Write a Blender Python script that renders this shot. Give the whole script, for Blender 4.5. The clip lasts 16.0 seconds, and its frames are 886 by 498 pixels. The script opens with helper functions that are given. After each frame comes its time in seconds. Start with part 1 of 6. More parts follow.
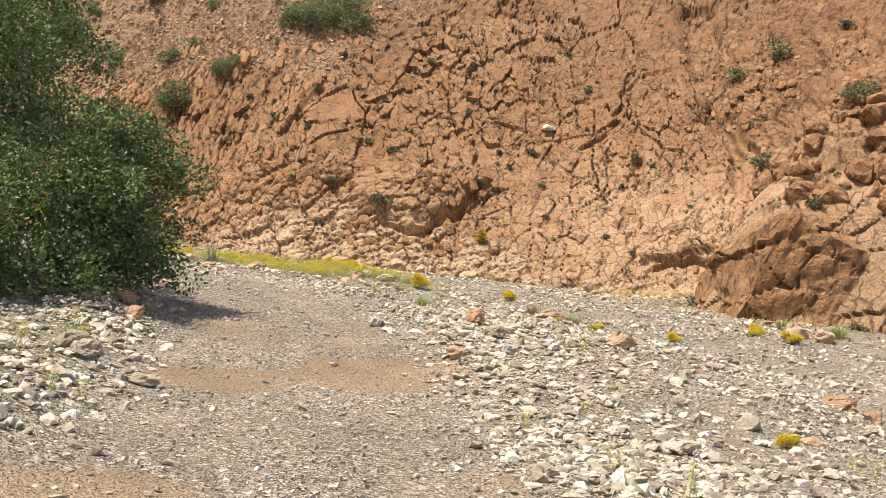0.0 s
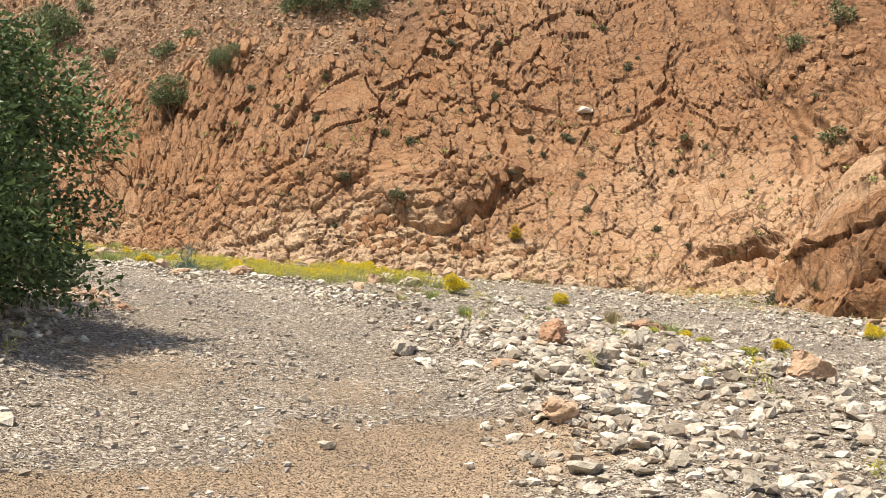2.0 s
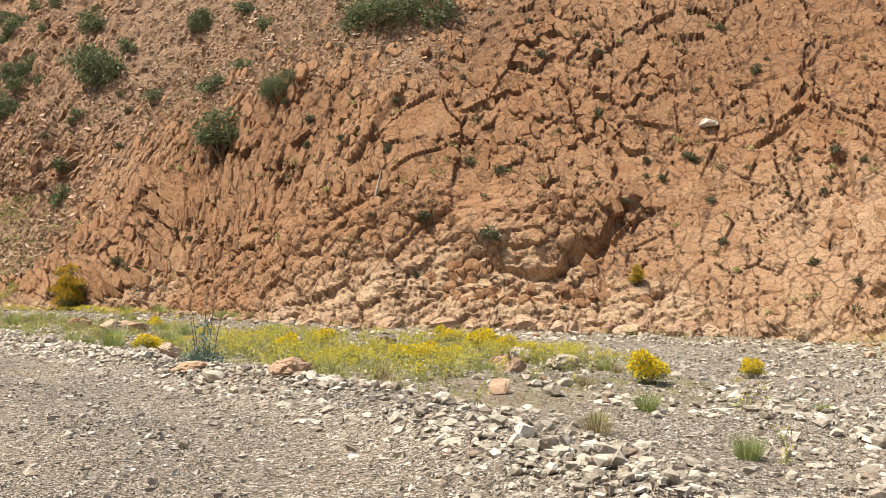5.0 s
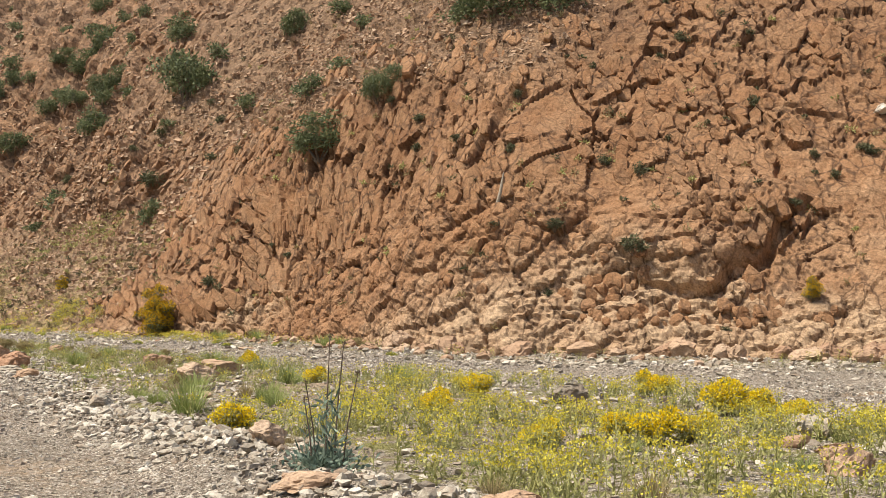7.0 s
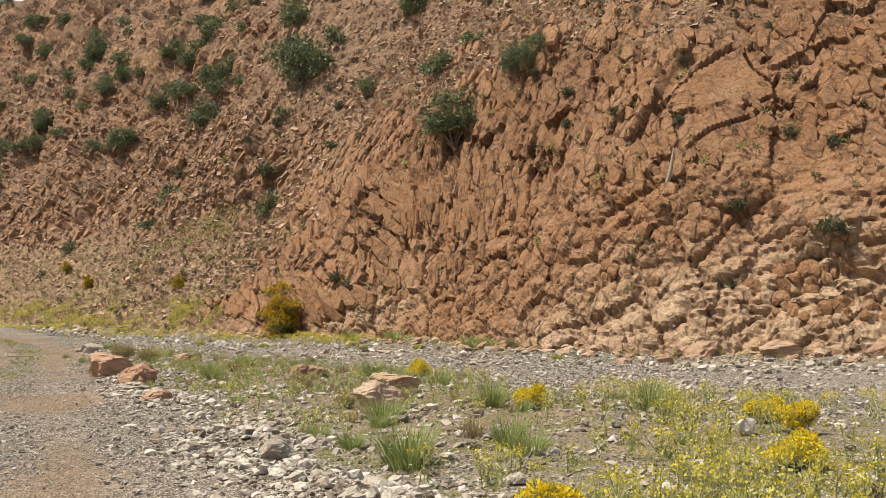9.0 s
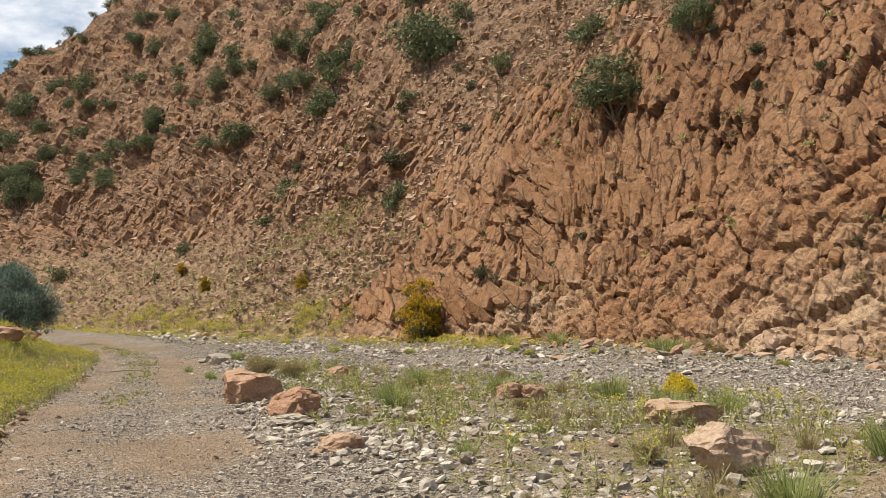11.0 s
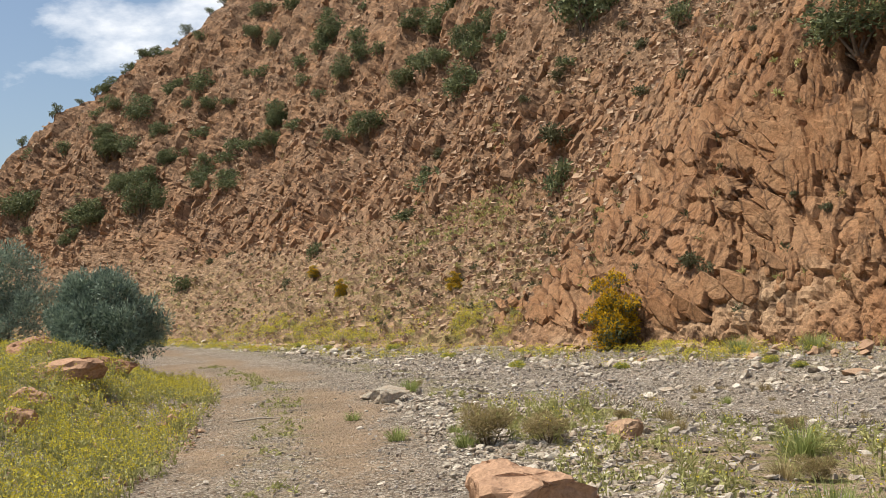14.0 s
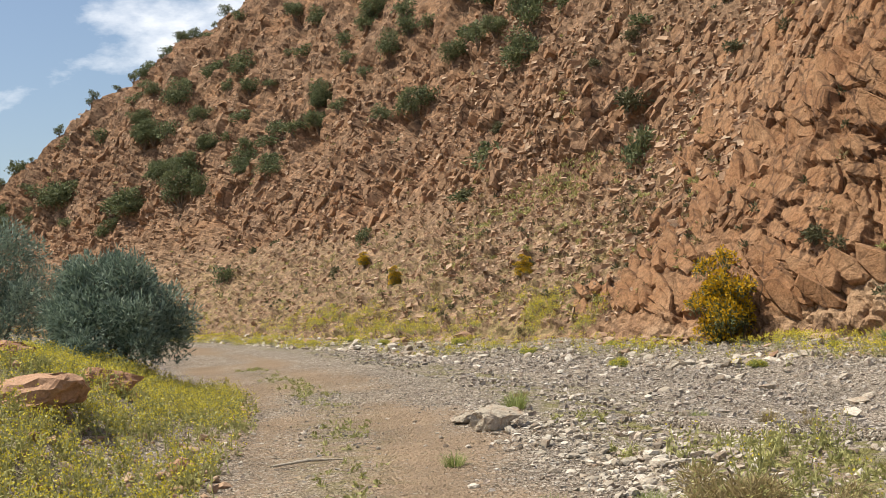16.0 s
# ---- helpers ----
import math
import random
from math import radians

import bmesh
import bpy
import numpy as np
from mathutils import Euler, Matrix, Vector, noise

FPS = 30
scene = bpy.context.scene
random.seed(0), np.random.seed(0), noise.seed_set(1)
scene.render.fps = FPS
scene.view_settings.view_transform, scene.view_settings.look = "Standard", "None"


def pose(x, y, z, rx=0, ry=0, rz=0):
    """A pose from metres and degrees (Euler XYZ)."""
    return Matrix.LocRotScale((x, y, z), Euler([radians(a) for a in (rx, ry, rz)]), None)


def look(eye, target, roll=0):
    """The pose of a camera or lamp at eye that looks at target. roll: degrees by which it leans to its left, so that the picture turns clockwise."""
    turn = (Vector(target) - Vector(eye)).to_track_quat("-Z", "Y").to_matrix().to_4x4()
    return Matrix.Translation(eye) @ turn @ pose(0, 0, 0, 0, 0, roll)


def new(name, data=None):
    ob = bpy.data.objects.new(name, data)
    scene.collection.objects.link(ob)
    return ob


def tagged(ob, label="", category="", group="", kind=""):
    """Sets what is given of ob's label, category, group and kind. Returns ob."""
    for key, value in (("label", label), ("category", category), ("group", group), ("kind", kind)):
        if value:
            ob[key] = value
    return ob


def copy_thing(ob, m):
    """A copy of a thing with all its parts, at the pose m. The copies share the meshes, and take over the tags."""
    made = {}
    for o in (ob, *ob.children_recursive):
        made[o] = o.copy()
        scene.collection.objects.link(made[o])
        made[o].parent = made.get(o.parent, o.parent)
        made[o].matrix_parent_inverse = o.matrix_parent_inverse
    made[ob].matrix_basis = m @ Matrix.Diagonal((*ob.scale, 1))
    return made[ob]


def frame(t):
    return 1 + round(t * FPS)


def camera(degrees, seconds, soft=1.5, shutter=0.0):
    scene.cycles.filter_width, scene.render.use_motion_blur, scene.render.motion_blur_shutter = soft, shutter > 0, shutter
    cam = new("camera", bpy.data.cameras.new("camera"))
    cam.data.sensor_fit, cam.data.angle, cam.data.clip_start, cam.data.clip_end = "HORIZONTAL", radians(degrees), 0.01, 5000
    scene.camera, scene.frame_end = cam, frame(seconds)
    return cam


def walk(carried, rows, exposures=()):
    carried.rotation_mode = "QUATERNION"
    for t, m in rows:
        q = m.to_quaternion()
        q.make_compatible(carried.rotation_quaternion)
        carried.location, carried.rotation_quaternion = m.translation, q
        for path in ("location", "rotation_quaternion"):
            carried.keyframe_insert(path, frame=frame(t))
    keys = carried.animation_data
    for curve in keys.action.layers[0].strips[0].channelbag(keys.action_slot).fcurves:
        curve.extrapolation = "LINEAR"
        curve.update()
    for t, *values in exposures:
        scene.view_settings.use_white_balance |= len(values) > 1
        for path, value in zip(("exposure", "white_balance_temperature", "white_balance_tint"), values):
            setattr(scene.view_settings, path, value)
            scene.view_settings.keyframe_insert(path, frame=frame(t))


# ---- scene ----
cam = camera(40, 16.0, soft=0.75)

rows = [
    (0, look((0.020, 0.003, 1.826), (0.035, 10.002, 1.671), 5.34)),
    (0.5, look((-0.060, 1.932, 1.675), (-0.069, 11.931, 1.510), 5.02)),
    (1, look((-0.144, 3.925, 1.558), (-0.189, 13.924, 1.396), 4.44)),
    (1.5, look((-0.290, 5.876, 1.443), (-0.381, 15.875, 1.297), 3.99)),
    (2, look((-0.420, 7.802, 1.384), (-0.570, 17.800, 1.269), 3.39)),
    (2.5, look((-0.626, 9.623, 1.336), (-0.847, 19.620, 1.254), 2.93)),
    (3, look((-0.792, 11.336, 1.307), (-1.097, 21.331, 1.260), 2.53)),
    (3.5, look((-1.115, 12.983, 1.280), (-1.517, 22.974, 1.288), 1.95)),
    (3.7, look((-1.205, 13.640, 1.286), (-1.634, 23.631, 1.324), 1.72)),
    (5.8, look((-2.824, 21.341, 1.565), (-3.747, 31.293, 1.882), 0.82)),
    (6, look((-3.023, 22.010, 1.578), (-4.006, 31.956, 1.907), 0.83)),
    (6.5, look((-3.541, 23.637, 1.629), (-4.842, 33.546, 1.971), 0.27)),
    (7, look((-4.098, 25.160, 1.636), (-5.581, 35.043, 1.972), 0.00)),
    (7.5, look((-4.728, 26.597, 1.639), (-6.413, 36.448, 1.964), -0.20)),
    (8, look((-5.415, 27.899, 1.636), (-7.306, 37.714, 1.948), -0.49)),
    (8.5, look((-6.252, 28.958, 1.608), (-8.327, 38.735, 1.918), -0.64)),
    (9, look((-6.946, 30.111, 1.610), (-9.241, 39.840, 1.914), -0.81)),
    (9.2, look((-7.230, 30.545, 1.612), (-9.620, 40.251, 1.906), -0.80)),
    (11.3, look((-11.097, 36.783, 1.451), (-14.338, 46.237, 1.795), -1.86)),
    (11.5, look((-11.465, 37.360, 1.441), (-14.785, 46.786, 1.797), -1.88)),
    (12, look((-12.352, 38.714, 1.451), (-15.852, 48.075, 1.812), -2.21)),
    (12.5, look((-13.255, 40.056, 1.474), (-16.913, 49.355, 1.839), -2.66)),
    (13, look((-14.091, 41.376, 1.504), (-17.891, 50.618, 1.874), -3.07)),
    (13.5, look((-14.868, 42.639, 1.519), (-18.802, 51.825, 1.892), -3.49)),
    (14, look((-15.630, 43.817, 1.532), (-19.683, 52.952, 1.898), -3.82)),
    (14.5, look((-16.360, 44.937, 1.540), (-20.523, 54.022, 1.890), -4.17)),
    (15, look((-17.213, 46.202, 1.527), (-21.463, 55.248, 1.864), -4.38)),
    (15.5, look((-18.009, 47.440, 1.509), (-22.338, 56.449, 1.831), -4.55)),
    (16, look((-18.781, 48.670, 1.502), (-23.172, 57.650, 1.805), -4.65)),
]
walk(cam, rows, [(0, 0.64), (3.5, 0.64), (6, 0.46), (7, 0.40), (9, 0.24), (12, 0.15), (16, 0.29)])

# ---- world, sun ----
world = bpy.data.worlds.new("sky_world")
scene.world = world
world.use_nodes = True
SUN = Vector((-0.41, -0.17, 0.90)).normalized()
SUN_EL = math.asin(SUN.z)
SUN_AZ = math.atan2(SUN.x, SUN.y)


def sky_nodes():
    nt = world.node_tree
    nt.nodes.clear()
    out = nt.nodes.new("ShaderNodeOutputWorld")
    bg = nt.nodes.new("ShaderNodeBackground")
    sky = nt.nodes.new("ShaderNodeTexSky")
    sky.sky_type = "NISHITA"
    sky.sun_disc = False
    sky.sun_elevation = SUN_EL
    sky.sun_rotation = SUN_AZ
    sky.air_density, sky.dust_density, sky.ozone_density = 1.0, 1.5, 1.2
    tc = nt.nodes.new("ShaderNodeTexCoord")
    mp = nt.nodes.new("ShaderNodeMapping")
    mp.inputs["Scale"].default_value = (1.0, 1.0, 2.2)
    mp.inputs["Location"].default_value = (0.35, 0.1, 0.25)
    n1 = nt.nodes.new("ShaderNodeTexNoise")
    n1.inputs["Scale"].default_value = 3.4
    n1.inputs["Detail"].default_value = 9
    n1.inputs["Roughness"].default_value = 0.58
    ramp = nt.nodes.new("ShaderNodeValToRGB")
    ramp.color_ramp.elements[0].position = 0.53
    ramp.color_ramp.elements[1].position = 0.64
    mix = nt.nodes.new("ShaderNodeMix")
    mix.data_type = "RGBA"
    mix.inputs["B"].default_value = (9.5, 9.6, 9.8, 1)
    nt.links.new(tc.outputs["Generated"], mp.inputs["Vector"])
    nt.links.new(mp.outputs["Vector"], n1.inputs["Vector"])
    nt.links.new(n1.outputs["Fac"], ramp.inputs["Fac"])
    nt.links.new(ramp.outputs["Color"], mix.inputs["Factor"])
    nt.links.new(sky.outputs["Color"], mix.inputs["A"])
    nt.links.new(mix.outputs["Result"], bg.inputs["Color"])
    bg.inputs["Strength"].default_value = 0.102
    nt.links.new(bg.outputs["Background"], out.inputs["Surface"])


sky_nodes()
sun = new("sun", bpy.data.lights.new("sun", "SUN"))
sun.data.energy = 5.0
sun.data.angle = radians(0.5)
sun.data.color = (1.0, 0.91, 0.76)
sun.matrix_world = look(SUN * 200, (0, 0, 0))


# ---- arithmetic: noise, curves ----
def hash01(ix, iy, seed):
    n = (ix.astype(np.int64) * 374761393 + iy.astype(np.int64) * 668265263 + seed * 974634777) & 0xFFFFFFFF
    n = ((n ^ (n >> 13)) * 1274126177) & 0xFFFFFFFF
    n = ((n ^ (n >> 16)) * 2246822519) & 0xFFFFFFFF
    return ((n ^ (n >> 15)) & 0xFFFFFF) / float(0xFFFFFF)


def vnoise(x, y, seed):
    """Smooth value noise, -1 to 1."""
    ix, iy = np.floor(x), np.floor(y)
    fx, fy = x - ix, y - iy
    fx, fy = fx * fx * (3 - 2 * fx), fy * fy * (3 - 2 * fy)
    a, b = hash01(ix, iy, seed), hash01(ix + 1, iy, seed)
    c, d = hash01(ix, iy + 1, seed), hash01(ix + 1, iy + 1, seed)
    return 2 * ((a * (1 - fx) + b * fx) * (1 - fy) + (c * (1 - fx) + d * fx) * fy) - 1


def fbm(x, y, seed, octaves=4):
    total, amp = 0.0, 1.0
    for k in range(octaves):
        total = total + amp * vnoise(x * 2.03**k + 13.7 * k, y * 2.03**k - 7.1 * k, seed + k)
        amp *= 0.5
    return total / 1.9


def worley(x, y, seed):
    """Nearest and second distance, a random number triple of the nearest cell, and the offset from its centre."""
    ix, iy = np.floor(x), np.floor(y)
    f1, f2 = np.full(x.shape, 9.0), np.full(x.shape, 9.0)
    cx, cy, ox, oy = np.zeros_like(x), np.zeros_like(x), np.zeros_like(x), np.zeros_like(x)
    for dx in (-1, 0, 1):
        for dy in (-1, 0, 1):
            jx, jy = ix + dx, iy + dy
            px, py = jx + hash01(jx, jy, seed), jy + hash01(jx, jy, seed + 1)
            d = np.hypot(px - x, py - y)
            near = d < f1
            f2 = np.where(near, f1, np.minimum(f2, d))
            f1 = np.where(near, d, f1)
            cx, cy = np.where(near, jx, cx), np.where(near, jy, cy)
            ox, oy = np.where(near, x - px, ox), np.where(near, y - py, oy)
    r = [hash01(cx, cy, seed + k) for k in (2, 3, 4)]
    return f1, f2, r, ox, oy


def smoothstep(a, b, v):
    t = np.clip((v - a) / (b - a), 0, 1)
    return t * t * (3 - 2 * t)


def spline(points, step=0.5):
    """A Catmull-Rom curve through points, resampled evenly, with any further columns carried along."""
    p = np.array(points, float)
    p = np.vstack([2 * p[0] - p[1], p, 2 * p[-1] - p[-2]])
    out = []
    for k in range(1, len(p) - 2):
        t = np.linspace(0, 1, 40, endpoint=False)[:, None]
        a, b, c, d = p[k - 1], p[k], p[k + 1], p[k + 2]
        out.append(0.5 * (2 * b + (c - a) * t + (2 * a - 5 * b + 4 * c - d) * t**2 + (3 * b - a - 3 * c + d) * t**3))
    out = np.vstack(out + [p[-2:-1]])
    run = np.r_[0, np.cumsum(np.hypot(*np.diff(out[:, :2], axis=0).T))]
    at = np.arange(0, run[-1], step)
    return np.stack([np.interp(at, run, out[:, k]) for k in range(out.shape[1])], 1)


def nearest_on(curve, x, y):
    """For each place: index of the nearest curve point, and the distance, positive to the right of the curve's way."""
    x, y = np.asarray(x, float).ravel(), np.asarray(y, float).ravel()
    idx, dist = np.zeros(len(x), int), np.zeros(len(x))
    tan = np.gradient(curve[:, :2], axis=0)
    tan /= np.linalg.norm(tan, axis=1)[:, None]
    for k in range(0, len(x), 4000):
        dx, dy = x[k : k + 4000, None] - curve[None, :, 0], y[k : k + 4000, None] - curve[None, :, 1]
        j = np.argmin(dx * dx + dy * dy, 1)
        rows_ = np.arange(len(j))
        ex, ey = dx[rows_, j], dy[rows_, j]
        side = np.sign(ex * tan[j, 1] - ey * tan[j, 0])
        across = ex * tan[j, 1] - ey * tan[j, 0]
        inner = (j > 0) & (j < len(curve) - 1)
        far = np.hypot(ex, ey)
        d = np.where(inner & (np.abs(across) > 0.9 * far), across, np.where(side == 0, 1, side) * far)
        idx[k : k + 4000], dist[k : k + 4000] = j, d
    return idx, dist


# ---- plan of the valley ----
# the track: x, y, level, width of the gravel bar on its river side
ROAD = spline([
    (0.8, -60, 0.4, 5), (0.6, -20, 0.4, 5), (0.2, -6, 0.35, 5), (-0.1, 0, 0.28, 5), (-0.5, 6, 0.0, 5), (-1.2, 12.5, -0.14, 5.5),
    (-2.7, 21.3, 0.12, 7.5), (-5.5, 28.2, 0.13, 8), (-8.9, 33.5, 0.06, 8.5), (-11.9, 37.4, -0.02, 9),
    (-15.3, 42.6, 0, 9), (-19.2, 48.9, 0.0, 8), (-24.6, 58.2, -0.09, 3.5), (-29, 64.8, -0.12, 2.5), (-36, 72.5, -0.05, 2.2),
    (-46, 81, 0.15, 2.2), (-62, 92, 0.3, 2.2), (-85, 106, 0.5, 2.2), (-120, 125, 0.6, 2.2), (-190, 165, 1, 2.2), (-400, 300, 2, 2.2),
], 0.5)

# the foot of the cliff: x, y, then slope, height, slope, height, slope of its face, and the height of the crest
FOOT = spline([
    (70, 2, 55, 8, 45, 20, 38, 60), (36, 31, 58, 6, 46, 18, 38, 60), (19, 43.5, 66, 5, 48, 15, 40, 60), (11.6, 49.2, 72, 4, 50, 10, 42, 60),
    (11.4, 54.5, 66, 4, 46, 12, 42, 60), (12.6, 61, 50, 4, 46, 20, 40, 60), (8, 64.5, 47, 8, 46, 24, 42, 60), (2, 66.8, 54, 7, 48, 20, 42, 60),
    (-4.7, 68.3, 62, 5, 50, 14, 40, 60),
    (-10.5, 69, 61, 9, 50, 15, 38, 60), (-15.5, 73, 60, 12, 44, 15, 36, 60), (-20.5, 78.6, 68, 11, 42, 15, 38, 60),
    (-26.5, 81.6, 57, 6, 50, 13, 40, 60), (-34.5, 86.7, 37, 4, 50, 14, 42, 60), (-43, 92.6, 35, 5, 55, 18, 42, 60), (-51, 99.5, 35, 5, 57, 20, 42, 64),
    (-62, 109, 34, 5, 54, 24, 44, 70), (-78, 117, 35, 6, 55, 30, 44, 62), (-90, 120.5, 36, 6, 55, 30, 44, 38.5), (-108, 124, 37, 6, 53, 30, 42, 24.5),
    (-135, 130, 36, 6, 46, 30, 40, 13), (-175, 146, 26, 4, 30, 30, 25, 7), (-230, 165, 16, 4, 20, 30, 20, 4),
], 0.6)


def cliff_height(x, y):
    """Height of the plain cliff slope over the places, from how far they lie behind its foot."""
    idx, d = nearest_on(FOOT, x, y)
    a1, z1, a2, z2, a3, crest = FOOT[idx, 2:8].T
    t1, t2, t3 = np.tan(np.radians(a1)), np.tan(np.radians(a2)), np.tan(np.radians(a3))
    q1 = z1 / t1
    q2 = q1 + (z2 - z1) / t2
    z = np.where(d < q1, d * t1, np.where(d < q2, z1 + (d - q1) * t2, z2 + (d - q2) * t3))
    z = np.where(z > crest - 4, crest - 4 * np.exp(-np.clip(z - crest + 4, 0, 60) / 4), z)
    return z - 0.5, idx, d


def ground_height(x, y, fine=True):
    x, y = np.atleast_1d(np.asarray(x, float)).ravel(), np.atleast_1d(np.asarray(y, float)).ravel()
    idx, d = nearest_on(ROAD, x, y)
    level, bar = ROAD[idx, 2], ROAD[idx, 3]
    ry = ROAD[idx, 1]
    z = level.copy()
    right = np.clip(d - 1.8, 0, None)
    z += np.where(d > 0, 0.10 * smoothstep(0, 1, right) * smoothstep(46, 40, ry) - 0.035 * np.clip(d - 2.2, 0, 7) * smoothstep(40, 47, ry) * smoothstep(bar + 4, bar, d), 0)
    z += np.where(d > 0, -(0.5 + level + 0.15 * smoothstep(-16, -7, x) * smoothstep(13, 8, x)) * smoothstep(bar, bar + 4.5, d), 0)
    z += np.where(d > 0, -0.05 * np.clip(d - 2.2, 0, 8) * smoothstep(34, 26, ry), 0)
    berm = smoothstep(13, 18, ry) * smoothstep(44, 34, ry)
    z += berm * 0.22 * np.exp(-(((d - 2.3) / 0.55) ** 2))
    left = np.clip(-d - 1.7 + 0.5 * smoothstep(44, 50, ry), 0, None)
    z += 0.42 * smoothstep(0, 4, left) + 0.05 * np.clip(left - 3, 0, 25) + 0.42 * np.clip(left - 34, 0, 200)
    z += smoothstep(5, 9, ry) * smoothstep(24, 18, ry) * 0.25 * np.exp(-(((-d - 2.9) / 0.8) ** 2))
    z += (0.28 * smoothstep(46, 56, ry) + 0.22 * smoothstep(52, 58, ry)) * smoothstep(0.3, 2.6, left)
    z += 0.22 * np.exp(-((x + 28.8) ** 2 + (y - 58.9) ** 2) / 4.5)
    near = smoothstep(400, 60, np.hypot(x + 20, y - 50))
    off = smoothstep(1.2, 3, np.abs(d))
    z += near * (0.05 + 0.12 * off) * fbm(x / 3.1, y / 3.1, 11, 3)
    z += 0.16 * smoothstep(2, 3.2, d) * smoothstep(11, 7, d) * smoothstep(33, 27, ry) * fbm(x / 1.5, y / 1.5, 13, 2)
    z -= near * 0.035 * (np.exp(-(((np.abs(d) - 0.78) / 0.26) ** 2)))
    if fine:
        z += near * (0.02 + 0.05 * off) * fbm(x / 0.7, y / 0.7, 15, 3)
    # old water channels in the river bed
    z -= near * 0.13 * smoothstep(bar + 1, bar + 4, d) * smoothstep(0.3, 0.7, vnoise(x / 3 + y / 9, y / 7 - x / 8, 21))
    return z


def to_mesh(name, verts, faces, mats=(), smooth=False):
    """A mesh from arrays; faces: an array with three or four columns."""
    me = bpy.data.meshes.new(name)
    verts, faces = np.asarray(verts, np.float32), np.asarray(faces, np.int32)
    me.vertices.add(len(verts))
    me.vertices.foreach_set("co", verts.ravel())
    n = faces.shape[1]
    me.loops.add(faces.size)
    me.loops.foreach_set("vertex_index", faces.ravel())
    me.polygons.add(len(faces))
    me.polygons.foreach_set("loop_start", np.arange(0, faces.size, n, dtype=np.int32))
    me.polygons.foreach_set("use_smooth", np.full(len(faces), smooth))
    for m in mats:
        me.materials.append(m)
    me.update(calc_edges=True)
    return me


def grid_faces(rows_n, cols_n):
    a = np.arange(rows_n * cols_n).reshape(rows_n, cols_n)
    return np.stack([a[:-1, :-1], a[:-1, 1:], a[1:, 1:], a[1:, :-1]], -1).reshape(-1, 4)


def add_layer(me, name, values):
    at = me.attributes.new(name, "FLOAT", "POINT")
    at.data.foreach_set("value", np.asarray(values, np.float32))


def thing(name, mesh, label, category, group="", kind=""):
    ob = new(name, mesh)
    return tagged(ob, label, category, group, kind)


def child(name, mesh, parent, label="", kind=""):
    ob = new(name, mesh)
    ob.parent = parent
    return tagged(ob, label, "", "", kind)


# ---- materials ----
def material(name, rough=0.9):
    m = bpy.data.materials.new(name)
    m.use_nodes = True
    nt = m.node_tree
    bsdf = nt.nodes["Principled BSDF"]
    bsdf.inputs["Roughness"].default_value = rough
    bsdf.inputs["Specular IOR Level"].default_value = 0.25
    return m, nt, bsdf


def tex_noise(nt, vec, scale, detail=5, rough=0.6, distort=0.0):
    n = nt.nodes.new("ShaderNodeTexNoise")
    n.inputs["Scale"].default_value, n.inputs["Detail"].default_value = scale, detail
    n.inputs["Roughness"].default_value, n.inputs["Distortion"].default_value = rough, distort
    nt.links.new(vec, n.inputs["Vector"])
    return n.outputs["Fac"]


def tex_cells(nt, vec, scale, feature="F1"):
    n = nt.nodes.new("ShaderNodeTexVoronoi")
    n.feature = feature
    n.inputs["Scale"].default_value = scale
    nt.links.new(vec, n.inputs["Vector"])
    return n


def ramp(nt, fac, stops):
    r = nt.nodes.new("ShaderNodeValToRGB")
    el = r.color_ramp.elements
    while len(el) < len(stops):
        el.new(0.5)
    for e, (p, c) in zip(el, stops):
        e.position = p
        e.color = (*c, 1) if len(c) == 3 else c
    nt.links.new(fac, r.inputs["Fac"])
    return r.outputs["Color"]


def mixed(nt, fac, a, b, blend="MIX"):
    m = nt.nodes.new("ShaderNodeMix")
    m.data_type, m.blend_type = "RGBA", blend
    for key, v in (("Factor", fac), ("A", a), ("B", b)):
        if isinstance(v, (int, float)):
            m.inputs[key].default_value = v
        elif isinstance(v, tuple):
            m.inputs[key].default_value = (*v, 1)
        else:
            nt.links.new(v, m.inputs[key])
    return m.outputs["Result"]


def bump(nt, bsdf, heights):
    """heights: (value socket, strength, metres)."""
    last = None
    for sock, strength, metres in heights:
        b = nt.nodes.new("ShaderNodeBump")
        b.inputs["Strength"].default_value, b.inputs["Distance"].default_value = strength, metres
        nt.links.new(sock, b.inputs["Height"])
        if last:
            nt.links.new(last, b.inputs["Normal"])
        last = b.outputs["Normal"]
    nt.links.new(last, bsdf.inputs["Normal"])


def place(nt):
    return nt.nodes.new("ShaderNodeNewGeometry").outputs["Position"]


def math_node(nt, op, a, b):
    m = nt.nodes.new("ShaderNodeMath")
    m.operation = op
    for k, v in enumerate((a, b)):
        if isinstance(v, (int, float)):
            m.inputs[k].default_value = v
        else:
            nt.links.new(v, m.inputs[k])
    return m.outputs[0]


def layer(nt, name):
    a = nt.nodes.new("ShaderNodeAttribute")
    a.attribute_name = name
    return a.outputs["Fac"]


